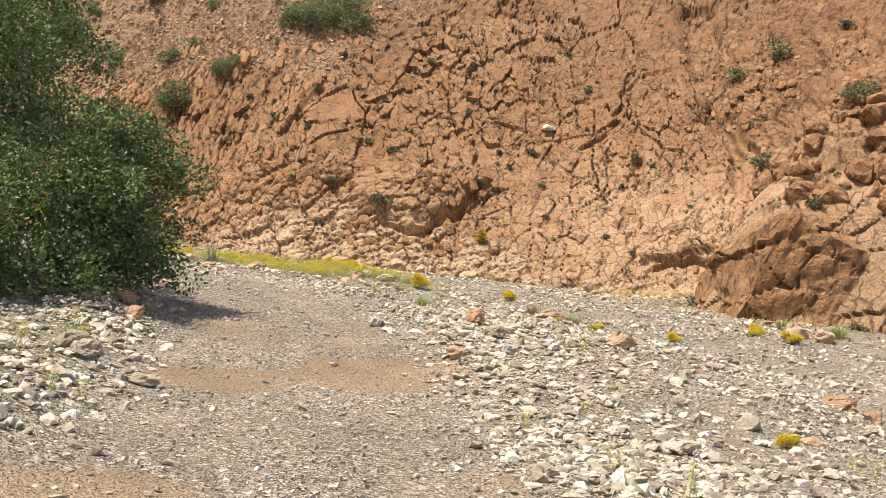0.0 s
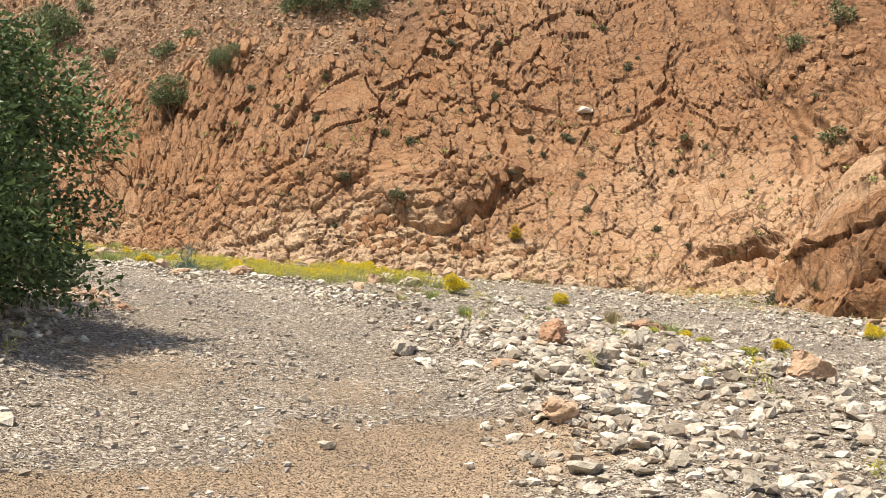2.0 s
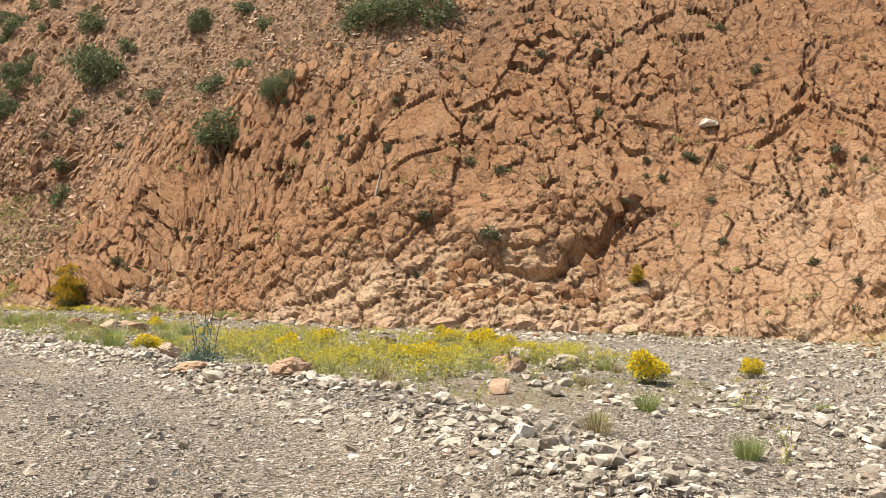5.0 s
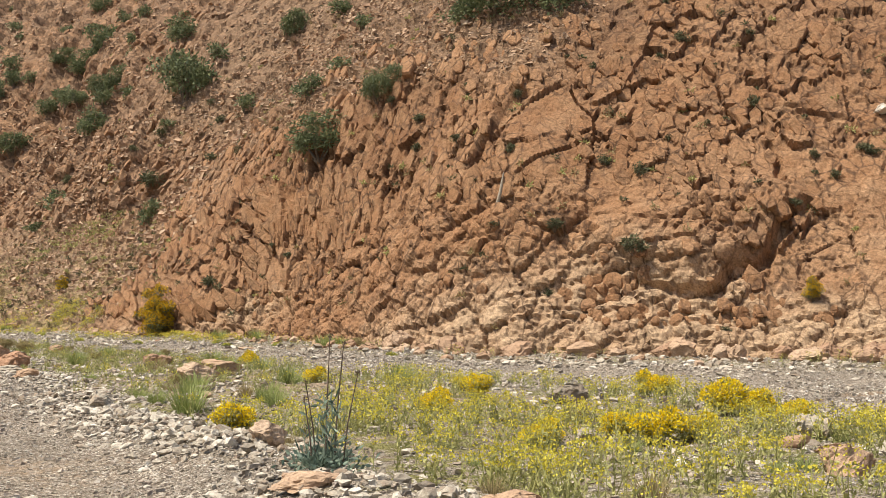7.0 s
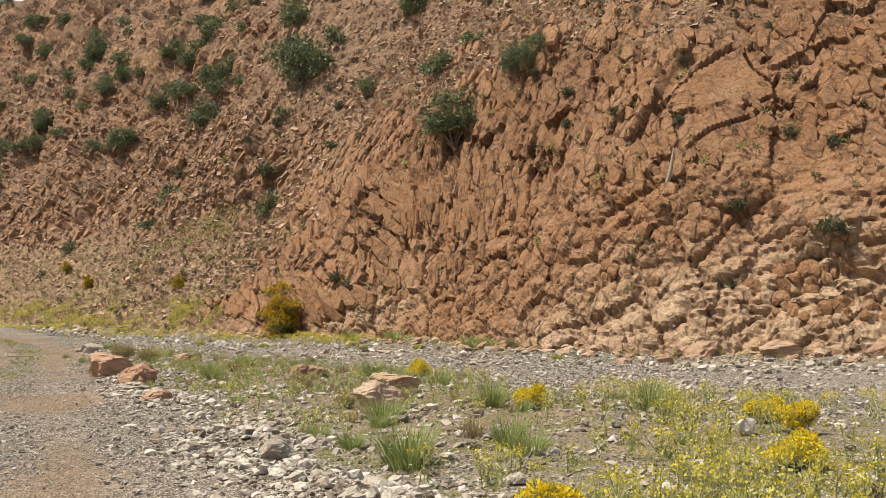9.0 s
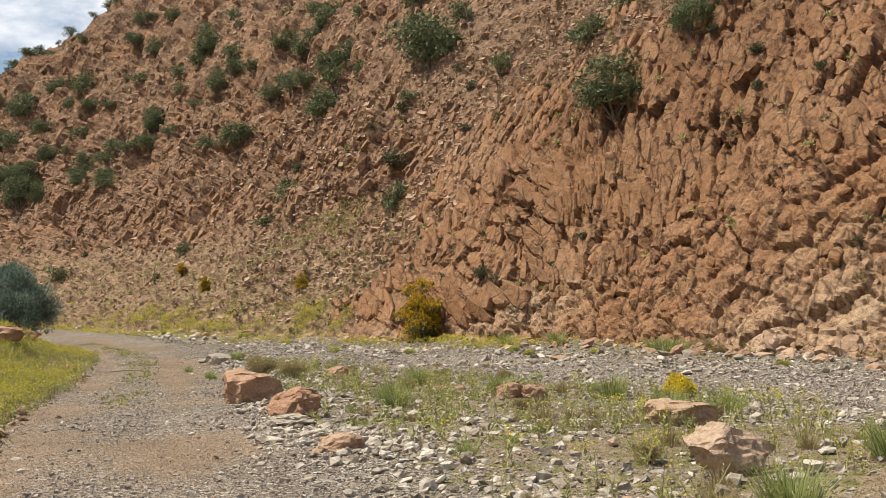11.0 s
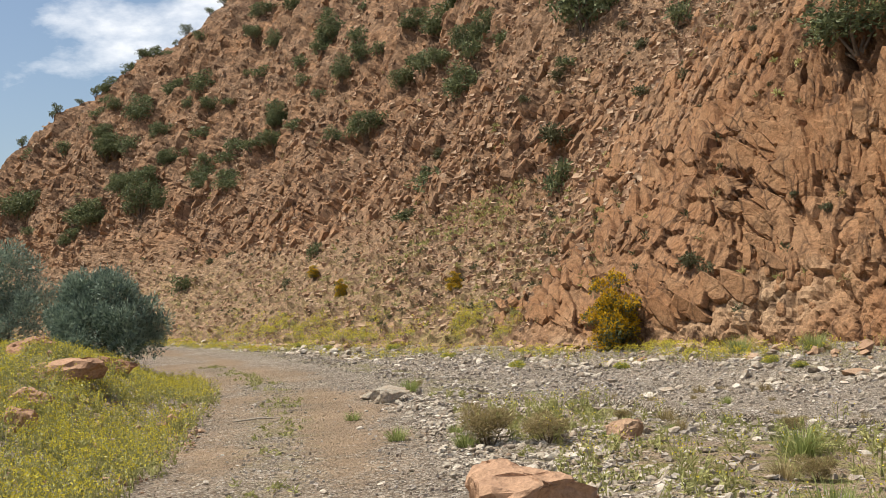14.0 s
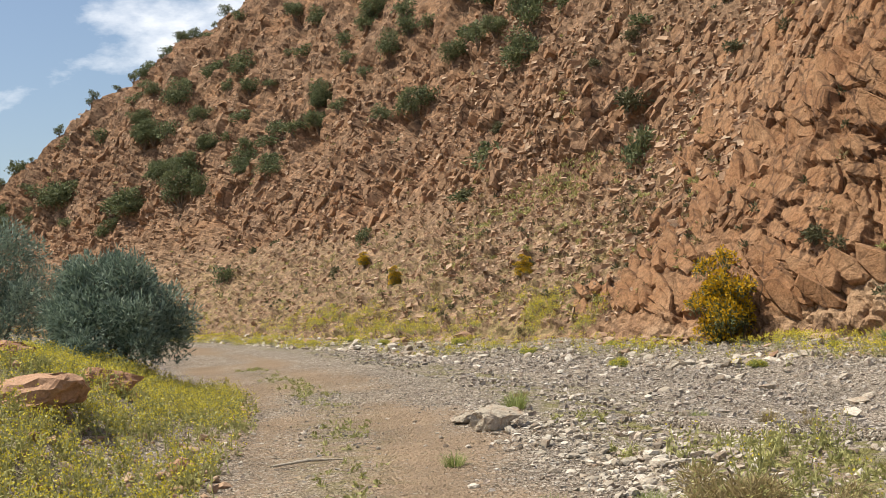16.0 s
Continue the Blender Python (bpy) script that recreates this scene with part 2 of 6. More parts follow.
def make_cliff_material():
    m, nt, bsdf = material("fractured_red_rock", 0.92)
    p = place(nt)
    big = tex_noise(nt, p, 0.16, 4)
    mid = tex_noise(nt, p, 0.9, 6, 0.65)
    fine = tex_noise(nt, p, 7.0, 6, 0.7)
    body = ramp(nt, big, [(0.3, (0.32, 0.165, 0.085)), (0.5, (0.385, 0.205, 0.105)), (0.72, (0.42, 0.25, 0.145))])
    body = mixed(nt, ramp(nt, mid, [(0.42, (0, 0, 0)), (0.68, (1, 1, 1))]), body, (0.45, 0.27, 0.155))
    pale = math_node(nt, "MULTIPLY", layer(nt, "washed"), ramp(nt, mid, [(0.25, (0.35, 0.35, 0.35)), (0.6, (1, 1, 1))]))
    body = mixed(nt, pale, body, (0.60, 0.43, 0.285))
    soil = mixed(nt, ramp(nt, fine, [(0.35, (0, 0, 0)), (0.65, (1, 1, 1))]), (0.25, 0.158, 0.10), (0.43, 0.30, 0.20))
    body = mixed(nt, layer(nt, "scree"), body, soil)
    moss = math_node(nt, "MULTIPLY", layer(nt, "moss"), ramp(nt, tex_noise(nt, p, 1.6, 5, 0.7), [(0.45, (0, 0, 0)), (0.6, (1, 1, 1))]))
    body = mixed(nt, moss, body, (0.24, 0.23, 0.07))
    speck = ramp(nt, fine, [(0.28, (0.60, 0.57, 0.54)), (0.5, (1, 1, 1)), (0.75, (1.22, 1.22, 1.22))])
    body = mixed(nt, 1.0, body, speck, "MULTIPLY")
    grit = ramp(nt, tex_noise(nt, p, 16.0, 3, 0.75), [(0.30, (0.62, 0.60, 0.58)), (0.52, (1, 1, 1)), (0.74, (1.30, 1.29, 1.27))])
    body = mixed(nt, 1.0, body, grit, "MULTIPLY")
    stain = ramp(nt, tex_noise(nt, p, 0.45, 5, 0.7, 0.6), [(0.60, (0, 0, 0)), (0.75, (0.45, 0.45, 0.45))])
    body = mixed(nt, stain, body, (0.20, 0.115, 0.075))
    body = mixed(nt, math_node(nt, "MULTIPLY", layer(nt, "far"), ramp(nt, tex_noise(nt, p, 0.3, 5, 0.7), [(0.35, (0.3, 0.3, 0.3)), (0.65, (0.92, 0.92, 0.92))])), body, (0.32, 0.215, 0.145))
    nt.links.new(body, bsdf.inputs["Base Color"])
    cells = tex_cells(nt, p, 5.5)
    bent = nt.nodes.new("ShaderNodeMix")
    bent.data_type, bent.blend_type = "RGBA", "LINEAR_LIGHT"
    bent.inputs["Factor"].default_value = 0.35
    wob = nt.nodes.new("ShaderNodeTexNoise")
    wob.inputs["Scale"].default_value, wob.inputs["Detail"].default_value = 1.1, 4
    nt.links.new(p, wob.inputs["Vector"])
    nt.links.new(p, bent.inputs["A"])
    nt.links.new(wob.outputs["Color"], bent.inputs["B"])
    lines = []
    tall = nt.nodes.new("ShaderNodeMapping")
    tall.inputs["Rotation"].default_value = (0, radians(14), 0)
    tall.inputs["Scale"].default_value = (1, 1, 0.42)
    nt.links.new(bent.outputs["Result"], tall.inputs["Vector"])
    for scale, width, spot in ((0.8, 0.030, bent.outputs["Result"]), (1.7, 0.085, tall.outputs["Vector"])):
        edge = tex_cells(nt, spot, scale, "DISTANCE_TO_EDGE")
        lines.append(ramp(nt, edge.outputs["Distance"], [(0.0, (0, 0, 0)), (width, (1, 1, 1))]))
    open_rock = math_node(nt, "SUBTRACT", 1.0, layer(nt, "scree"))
    # shade inside the cracks, painted on as dark lines
    crack_shade = math_node(nt, "MULTIPLY", math_node(nt, "MULTIPLY", math_node(nt, "SUBTRACT", 1.0, lines[0]), open_rock), ramp(nt, mid, [(0.46, (0, 0, 0)), (0.62, (0.3, 0.3, 0.3))]))
    body = mixed(nt, crack_shade, body, (0.13, 0.075, 0.045))
    # hairline cracks are painted dark in the same way
    hair = math_node(nt, "MULTIPLY", math_node(nt, "MULTIPLY", math_node(nt, "SUBTRACT", 1.0, lines[1]), open_rock), ramp(nt, tex_noise(nt, p, 0.6, 5, 0.65), [(0.42, (0, 0, 0)), (0.54, (0.85, 0.85, 0.85))]))
    body = mixed(nt, hair, body, (0.11, 0.062, 0.04))
    # shade of the carved joints and slits, put into the colour
    body = mixed(nt, math_node(nt, "MULTIPLY", layer(nt, "joint_shade"), 0.8), body, (0.12, 0.068, 0.042))
    # loose stones differ in tone
    tone = nt.nodes.new("ShaderNodeSeparateColor")
    nt.links.new(tex_cells(nt, p, 4.2).outputs["Color"], tone.inputs["Color"])
    loose = math_node(nt, "MAXIMUM", layer(nt, "far"), layer(nt, "scree"))
    body = mixed(nt, loose, body, mixed(nt, 1.0, body, ramp(nt, tone.outputs["Red"], [(0.0, (0.62, 0.60, 0.58)), (0.6, (1.0, 1.0, 1.0)), (1.0, (1.42, 1.38, 1.34))]), "MULTIPLY"))
    # darker tone high up; over the plate faces it paints in their shaded gaps
    dark_tone = math_node(nt, "MULTIPLY", layer(nt, "dark_tone"), ramp(nt, tex_noise(nt, p, 0.7, 5, 0.7), [(0.35, (0.35, 0.35, 0.35)), (0.65, (0.85, 0.85, 0.85))]))
    body = mixed(nt, dark_tone, body, mixed(nt, 1.0, body, (0.60, 0.56, 0.53), "MULTIPLY"))
    body = mixed(nt, 1.0, body, (0.75, 0.742, 0.712), "MULTIPLY")
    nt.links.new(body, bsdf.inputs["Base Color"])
    bump(nt, bsdf, [(mid, 0.4, 0.22), (lines[0], 0.35, 0.08), (lines[1], 0.3, 0.06), (cells.outputs["Distance"], 0.4, 0.05), (fine, 0.9, 0.07), (tex_noise(nt, p, 30, 3), 0.6, 0.02)])
    return m


def make_ground_material():
    m, nt, bsdf = material("stony_ground", 0.93)
    p = place(nt)
    fine = tex_noise(nt, p, 14, 5, 0.7)
    layers, relief = [], []
    for scale, seed in ((52, "Red"), (24, "Green")):
        cells = tex_cells(nt, p, scale)
        edge = tex_cells(nt, p, scale, "DISTANCE_TO_EDGE")
        tint = nt.nodes.new("ShaderNodeSeparateColor")
        nt.links.new(cells.outputs["Color"], tint.inputs["Color"])
        col = ramp(nt, tint.outputs[seed], [(0.0, (0.13, 0.105, 0.082)), (0.3, (0.29, 0.245, 0.195)), (0.7, (0.46, 0.405, 0.335)), (1.0, (0.76, 0.71, 0.63))])
        gap = ramp(nt, edge.outputs["Distance"], [(0.02, (0.35, 0.35, 0.35)), (0.16, (0, 0, 0))])
        layers.append((mixed(nt, gap, col, (0.26, 0.205, 0.15)), tint))
        relief.append(math_node(nt, "SUBTRACT", 1.0, cells.outputs["Distance"]))
    stones = mixed(nt, ramp(nt, layers[1][1].outputs["Blue"], [(0.60, (0, 0, 0)), (0.64, (1, 1, 1))]), layers[0][0], layers[1][0])
    sand = mixed(nt, tex_noise(nt, p, 5, 5), (0.35, 0.255, 0.17), (0.48, 0.37, 0.26))
    sandy = math_node(nt, "ADD", layer(nt, "sand"), math_node(nt, "MULTIPLY", math_node(nt, "SUBTRACT", fine, 0.5), 0.8))
    cover = ramp(nt, sandy, [(0.44, (0, 0, 0)), (0.64, (0.92, 0.92, 0.92))])
    body = mixed(nt, cover, stones, sand)
    patch = tex_noise(nt, p, 0.5, 4)
    body = mixed(nt, 1.0, body, ramp(nt, patch, [(0.3, (0.80, 0.785, 0.765)), (0.7, (1.10, 1.065, 1.03))]), "MULTIPLY")
    body = mixed(nt, math_node(nt, "MULTIPLY", layer(nt, "track"), 0.5), body, mixed(nt, 1.0, body, (0.95, 0.92, 0.88), "MULTIPLY"))
    green = math_node(nt, "MULTIPLY", layer(nt, "grass"), ramp(nt, tex_noise(nt, p, 3.0, 6, 0.75), [(0.46, (0, 0, 0)), (0.58, (1, 1, 1))]))
    body = mixed(nt, green, body, (0.26, 0.24, 0.085))
    nt.links.new(body, bsdf.inputs["Base Color"])
    bump(nt, bsdf, [(relief[1], 1.0, 0.055), (relief[0], 1.0, 0.034), (fine, 0.6, 0.04)])
    return m


def make_stone_material(name, stops, rust=(0.40, 0.24, 0.14)):
    m, nt, bsdf = material(name, 0.9)
    p = place(nt)
    g = nt.nodes.new("ShaderNodeNewGeometry")
    o = nt.nodes.new("ShaderNodeObjectInfo")
    pick = math_node(nt, "FRACT", math_node(nt, "ADD", g.outputs["Random Per Island"], o.outputs["Random"]), 0.0)
    body = ramp(nt, pick, stops)
    body = mixed(nt, ramp(nt, tex_noise(nt, p, 6, 5, 0.7), [(0.5, (0, 0, 0)), (0.75, (0.6, 0.6, 0.6))]), body, rust)
    fine = tex_noise(nt, p, 30, 5, 0.7)
    body = mixed(nt, 1.0, body, ramp(nt, fine, [(0.3, (0.66, 0.64, 0.62)), (0.7, (1.18, 1.18, 1.18))]), "MULTIPLY")
    nt.links.new(body, bsdf.inputs["Base Color"])
    bump(nt, bsdf, [(tex_noise(nt, p, 9, 5, 0.7), 0.7, 0.05), (fine, 0.7, 0.015)])
    return m


def make_leaf_material(name, dark, light, rough=0.6, through_light=0.25):
    m, nt, bsdf = material(name, rough)
    g = nt.nodes.new("ShaderNodeNewGeometry")
    p = place(nt)
    pick = math_node(nt, "ADD", math_node(nt, "MULTIPLY", g.outputs["Random Per Island"], 0.7), math_node(nt, "MULTIPLY", tex_noise(nt, p, 1.2, 3), 0.4))
    col = ramp(nt, pick, [(0.1, dark), (0.9, light)])
    nt.links.new(col, bsdf.inputs["Base Color"])
    tr = nt.nodes.new("ShaderNodeBsdfTranslucent")
    nt.links.new(col, tr.inputs["Color"])
    mx = nt.nodes.new("ShaderNodeMixShader")
    mx.inputs["Fac"].default_value = through_light
    nt.links.new(bsdf.outputs["BSDF"], mx.inputs[1])
    nt.links.new(tr.outputs["BSDF"], mx.inputs[2])
    nt.links.new(mx.outputs["Shader"], nt.nodes["Material Output"].inputs["Surface"])
    return m


def make_bark_material():
    m, nt, bsdf = material("grey_brown_bark", 0.9)
    p = place(nt)
    n = tex_noise(nt, p, 12, 5, 0.7)
    nt.links.new(ramp(nt, n, [(0.3, (0.09, 0.065, 0.045)), (0.7, (0.22, 0.17, 0.13))]), bsdf.inputs["Base Color"])
    bump(nt, bsdf, [(n, 0.6, 0.02)])
    return m


CLIFF = make_cliff_material()
GROUND = make_ground_material()
PALE = make_stone_material("pale_limestone", [(0.0, (0.24, 0.20, 0.155)), (0.35, (0.40, 0.355, 0.285)), (0.7, (0.52, 0.47, 0.39)), (1.0, (0.70, 0.65, 0.56))])
GREY = make_stone_material("grey_river_gravel", [(0.0, (0.25, 0.215, 0.18)), (0.3, (0.36, 0.32, 0.27)), (0.65, (0.46, 0.415, 0.36)), (0.9, (0.56, 0.515, 0.45)), (1.0, (0.68, 0.635, 0.57))])
ORANGE = make_stone_material("orange_sandstone", [(0.0, (0.38, 0.22, 0.135)), (1.0, (0.47, 0.30, 0.195))], (0.31, 0.19, 0.125))
CHALK = make_stone_material("chalk_white_stone", [(0.0, (0.60, 0.55, 0.47)), (1.0, (0.74, 0.70, 0.62))], (0.52, 0.42, 0.32))
RED = make_stone_material("red_sandstone", [(0.0, (0.33, 0.205, 0.13)), (0.5, (0.45, 0.305, 0.20)), (1.0, (0.51, 0.385, 0.275))], (0.28, 0.185, 0.13))
LEAF_TREE = make_leaf_material("broad_green_leaf", (0.032, 0.054, 0.022), (0.17, 0.235, 0.088), 0.42)
LEAF_JUNIPER = make_leaf_material("dark_juniper_leaf", (0.038, 0.056, 0.03), (0.215, 0.245, 0.115), 0.6)
LEAF_CUSHION = make_leaf_material("dull_olive_leaf", (0.05, 0.055, 0.03), (0.17, 0.17, 0.09), 0.7)
LEAF_GREY = make_leaf_material("grey_green_leaf", (0.05, 0.085, 0.066), (0.30, 0.38, 0.29), 0.45)
LEAF_HERB = make_leaf_material("fresh_herb_leaf", (0.18, 0.19, 0.065), (0.50, 0.485, 0.20), 0.7)
LEAF_DRY = make_leaf_material("dry_straw_stem", (0.20, 0.155, 0.075), (0.43, 0.35, 0.18), 0.8)
BLOSSOM = make_leaf_material("yellow_blossom", (0.50, 0.43, 0.04), (0.74, 0.64, 0.09), 0.7, 0.35)
GOLD = make_leaf_material("golden_blossom", (0.74, 0.53, 0.010), (0.90, 0.72, 0.03), 0.7, 0.35)
LEAF_GRASS = make_leaf_material("fresh_grass_blade", (0.16, 0.20, 0.055), (0.40, 0.44, 0.17), 0.6, 0.4)
OCHRE = make_leaf_material("ochre_broom_blossom", (0.44, 0.27, 0.012), (0.70, 0.46, 0.022), 0.7, 0.3)
BARK = make_bark_material()


# ---- the ground ----
def graded(lo, hi, a, b, fine, growth=1.16):
    """Coordinates evenly spaced from a to b and ever wider apart out to lo and hi."""
    mid = list(np.arange(a, b, fine))
    step, v, up = fine, b, []
    while v < hi:
        up.append(v)
        step *= growth
        v += step
    step, v, down = fine, a, []
    while v > lo:
        step *= growth
        v -= step
        down.append(v)
    return np.array(down[::-1] + mid + up + [hi])


def soil_layers(x, y):
    idx, d = nearest_on(ROAD, x, y)
    ry = ROAD[idx, 1]
    bar = ROAD[idx, 3]
    road = smoothstep(2.1, 1.4, np.abs(d + 0.2 * vnoise(x / 2, y / 2, 5)))
    n = fbm(x / 2.6, y / 2.6, 31, 4)
    sand = 0.16 + 0.32 * n + 0.16 * road
    # bare earth across the track and in the wheel ruts
    sand += 0.75 * np.exp(-(((ry - 14.9 - 0.3 * d + 0.7 * vnoise(x / 0.9, y / 0.9, 35)) / 0.85) ** 2)) * smoothstep(2.5, 1.7, np.abs(d - 0.2)) * (0.55 + 0.45 * smoothstep(0.1, 0.6, np.abs(d + 0.1)))
    sand += 0.4 * np.exp(-(((ry - 8.6 - 0.5 * d) / 0.7) ** 2)) * smoothstep(0.5, 1.1, np.abs(d)) * smoothstep(2.6, 1.8, np.abs(d))
    sand += 0.26 * road * smoothstep(30, 36, ry) * np.exp(-(((np.abs(d + 0.25 * vnoise(x / 3, y / 3, 37)) - 0.8) / 0.3) ** 2)) * (0.6 + 0.7 * vnoise(x / 2.2, y / 2.2, 38))
    sand += 0.08 * road * smoothstep(13, 17, ry) * smoothstep(30, 24, ry) * (0.6 + 0.6 * vnoise(x / 1.4, y / 1.4, 36))
    sand += 0.14 * road * smoothstep(34, 44, ry)
    sand += 0.2 * smoothstep(-2.5, -7, d)
    sand += (0.2 + 0.2 * smoothstep(34, 40, ry)) * smoothstep(2.2, 3.2, d) * smoothstep(bar + 1, bar - 1, d)
    bed = smoothstep(bar + 1.5, bar + 4, d)
    sand -= 0.28 * bed * (1 - 0.7 * smoothstep(0.25, 0.6, n))
    sand += 0.5 * bed * smoothstep(0.25, 0.6, vnoise((x + y) / 3.5, (y - 0.6 * x) / 1.6, 39))
    grass = smoothstep(2.0, 3.0, d) * smoothstep(bar + 2.5, bar, d) * smoothstep(27, 32, ry) + smoothstep(-2.0, -3.2, d) * 0.8
    grass += 0.8 * np.exp(-((d / 0.3) ** 2)) * smoothstep(50, 56, ry) * smoothstep(74, 66, ry)
    cd = cliff_height(x, y)[2]
    sand += 0.5 * np.exp(-(((cd + 3.2 + 1.2 * vnoise(x / 4, y / 4, 40)) / 2.6) ** 2)) * (0.7 + 0.6 * vnoise(x / 1.6, y / 1.6, 42))
    grass += 0.7 * np.exp(-(((cd + 2.5) / 2.2) ** 2))
    return np.clip(sand, 0, 1), np.clip(grass, 0, 1), road


def build_ground():
    gx = graded(-2500, 2500, -52, 20, 0.38)
    gy = graded(-2500, 2500, 3, 90, 0.38)
    yy, xx = np.meshgrid(gy, gx, indexing="ij")
    x, y = xx.ravel(), yy.ravel()
    z = ground_height(x, y)
    me = to_mesh("ground", np.stack([x, y, z], 1), grid_faces(len(gy), len(gx)), [GROUND], True)
    sand, grass, road = soil_layers(x, y)
    add_layer(me, "track", road)
    add_layer(me, "sand", sand)
    add_layer(me, "grass", grass)
    thing("ground", me, "stony valley floor with a gravel track and dry river bed", "ground", kind="structure")


build_ground()


def cut_bank():
    """A low edge that the flood cut into the gravel of the river bed."""
    line = spline([(-23.5, 61.6), (-20.3, 59.6), (-19.4, 58.6), (-17.4, 57.5), (-14, 56.4), (-10, 54.6), (-6.5, 53.6)], 0.12)
    x = line[:, 0] + 0.16 * vnoise(line[:, 0] / 0.5, line[:, 1] / 0.5, 181)
    y = line[:, 1] + 0.16 * vnoise(line[:, 0] / 0.5, line[:, 1] / 0.5, 182)
    fade = np.minimum(1, np.minimum(np.arange(len(x)), np.arange(len(x))[::-1]) / 14)
    rise = fade * (0.10 + 0.07 * vnoise(x / 0.8, y / 0.8, 183))
    rows_ = []
    for back, lift in ((-0.02, -0.08), (0.0, 0.55), (0.03, 1.0), (0.25, 0.98), (0.7, 0.7), (1.5, -0.25)):
        px, py = x + 0.4 * back, y + 0.9 * back
        rows_.append(np.stack([px, py, ground_height(px, py) + (rise * lift if lift > 0 else lift * 0.6)], 1))
    me = to_mesh("gravel_ledge", np.vstack(rows_), grid_faces(len(rows_), len(x))[:, ::-1], [GROUND])
    thing("gravel_ledge", me, "low gravel edge cut by floods in the dry river bed", "ledge", kind="structure")


cut_bank()


# ---- the cliff ----
def build_cliff():
    guide = spline([(62, -2), (30, 28), (10, 52), (-14, 68), (-36, 84), (-60, 104), (-90, 118), (-135, 130), (-175, 144), (-230, 158)], 0.1)
    tan = np.gradient(guide, axis=0)
    for _ in range(3):
        k = 161
        pad = np.pad(tan, ((k // 2, k // 2), (0, 0)), mode="edge")
        tan = np.stack([np.convolve(pad[:, c], np.ones(k) / k, "valid") for c in range(2)], 1)
    tan /= np.linalg.norm(tan, axis=1)[:, None]
    normal = np.stack([tan[:, 1], -tan[:, 0]], 1)
    run = np.arange(len(guide)) * 0.1
    # columns: close together where the track passes, wider far off
    centre = run[np.argmin(np.hypot(guide[:, 0] + 8, guide[:, 1] - 64))]
    cols, v = [], 0.0
    while v < run[-1]:
        cols.append(v)
        far = max(0, v - centre - 34) + 6 * max(0, centre - 37 - v)
        v += min(0.092 + far * 0.006, 0.42)
    cols = np.array(cols)
    gx, gy, nx, ny = (np.interp(cols, run, row) for row in (guide[:, 0], guide[:, 1], normal[:, 0], normal[:, 1]))
    q = np.r_[np.arange(-9, 34, 0.35), np.arange(34, 78, 1.2)]
    px, py = gx[:, None] + nx[:, None] * q, gy[:, None] + ny[:, None] * q
    pz, _, _ = cliff_height(px.ravel(), py.ravel())
    pz = pz.reshape(px.shape)
    for _ in range(3):
        wide = np.pad(pz, ((9, 9), (0, 0)), mode="edge")
        run_sum = np.cumsum(np.vstack([np.zeros((1, pz.shape[1])), wide]), 0)
        pz = (run_sum[19:] - run_sum[:-19]) / 19
    # rows: even steps up the slope, from a little under the ground
    n_rows = 300
    rise = np.r_[np.linspace(0, 1, n_rows)]
    X, Y, Z, B = (np.zeros((len(cols), n_rows)) for _ in range(4))
    for c in range(len(cols)):
        z = np.maximum.accumulate(pz[c] + np.arange(len(q)) * 1e-6)
        q0 = min(np.interp(-1.7, z, q), q[-6])
        qs, zs = np.r_[q0, q[q > q0 + 0.01]], np.r_[np.interp(q0, q, z), z[q > q0 + 0.01]]
        arc = np.r_[0, np.cumsum(np.hypot(np.diff(qs), np.diff(zs)))]
        at = arc[-1] * (0.33 * rise + 0.67 * rise**6)
        qq = np.interp(at, arc, qs)
        X[c], Y[c], Z[c], B[c] = gx[c] + nx[c] * qq, gy[c] + ny[c] * qq, np.interp(at, arc, zs), at + 0.35
    A = np.repeat(cols[:, None] - centre, n_rows, 1)
    # outward normals of the plain slope
    P = np.stack([X, Y, Z], -1)
    du, dv = np.gradient(P, axis=0), np.gradient(P, axis=1)
    N = np.cross(du, dv)
    N /= np.linalg.norm(N, axis=-1, keepdims=True) + 1e-9
    if N[len(cols) // 2, n_rows // 3, 1] > 0:
        N = -N
    for _ in range(4):
        pad = np.pad(N, ((6, 6), (6, 6), (0, 0)), mode="edge")
        c1 = np.cumsum(pad, 0)
        m = (c1[12:] - c1[:-12])[:, :]
        c2 = np.cumsum(m, 1)
        m = c2[:, 12:] - c2[:, :-12]
        N[: m.shape[0], : m.shape[1]] = m[: N.shape[0], : N.shape[1]]
        N /= np.linalg.norm(N, axis=-1, keepdims=True) + 1e-9
    a, b, x, z = A.ravel(), B.ravel(), X.ravel(), Z.ravel()
    left = smoothstep(28, 48, a)          # ribbed far slope
    scree = smoothstep(26, 36, a) * smoothstep(7.5, 4.5, z + 1.2 * vnoise(a / 5, b / 5, 91))
    top = smoothstep(9.5, 12, z + 1.5 * vnoise(a / 6, b / 9, 92)) * smoothstep(2, 9, a) * smoothstep(60, 40, a)
    scree = np.maximum(scree, 0.9 * top)
    wa = a + 0.32 * vnoise(a / 2.6, b / 2.6, 41) + 0.05 * vnoise(a / 0.5, b / 0.5, 43)
    wb = b + 0.32 * vnoise(a / 2.6, b / 2.6, 42) + 0.05 * vnoise(a / 0.5, b / 0.5, 44)
    disp = 0.6 * fbm(a / 9, b / 9, 51, 3) + 0.16 * fbm(a / 3, b / 3, 55, 3) * (1 - 0.6 * scree)
    # ribs and gullies running down the far slope
    ribs = 1 - np.abs(vnoise(wa / 3.4 - 0.06 * b, b / 22, 61))
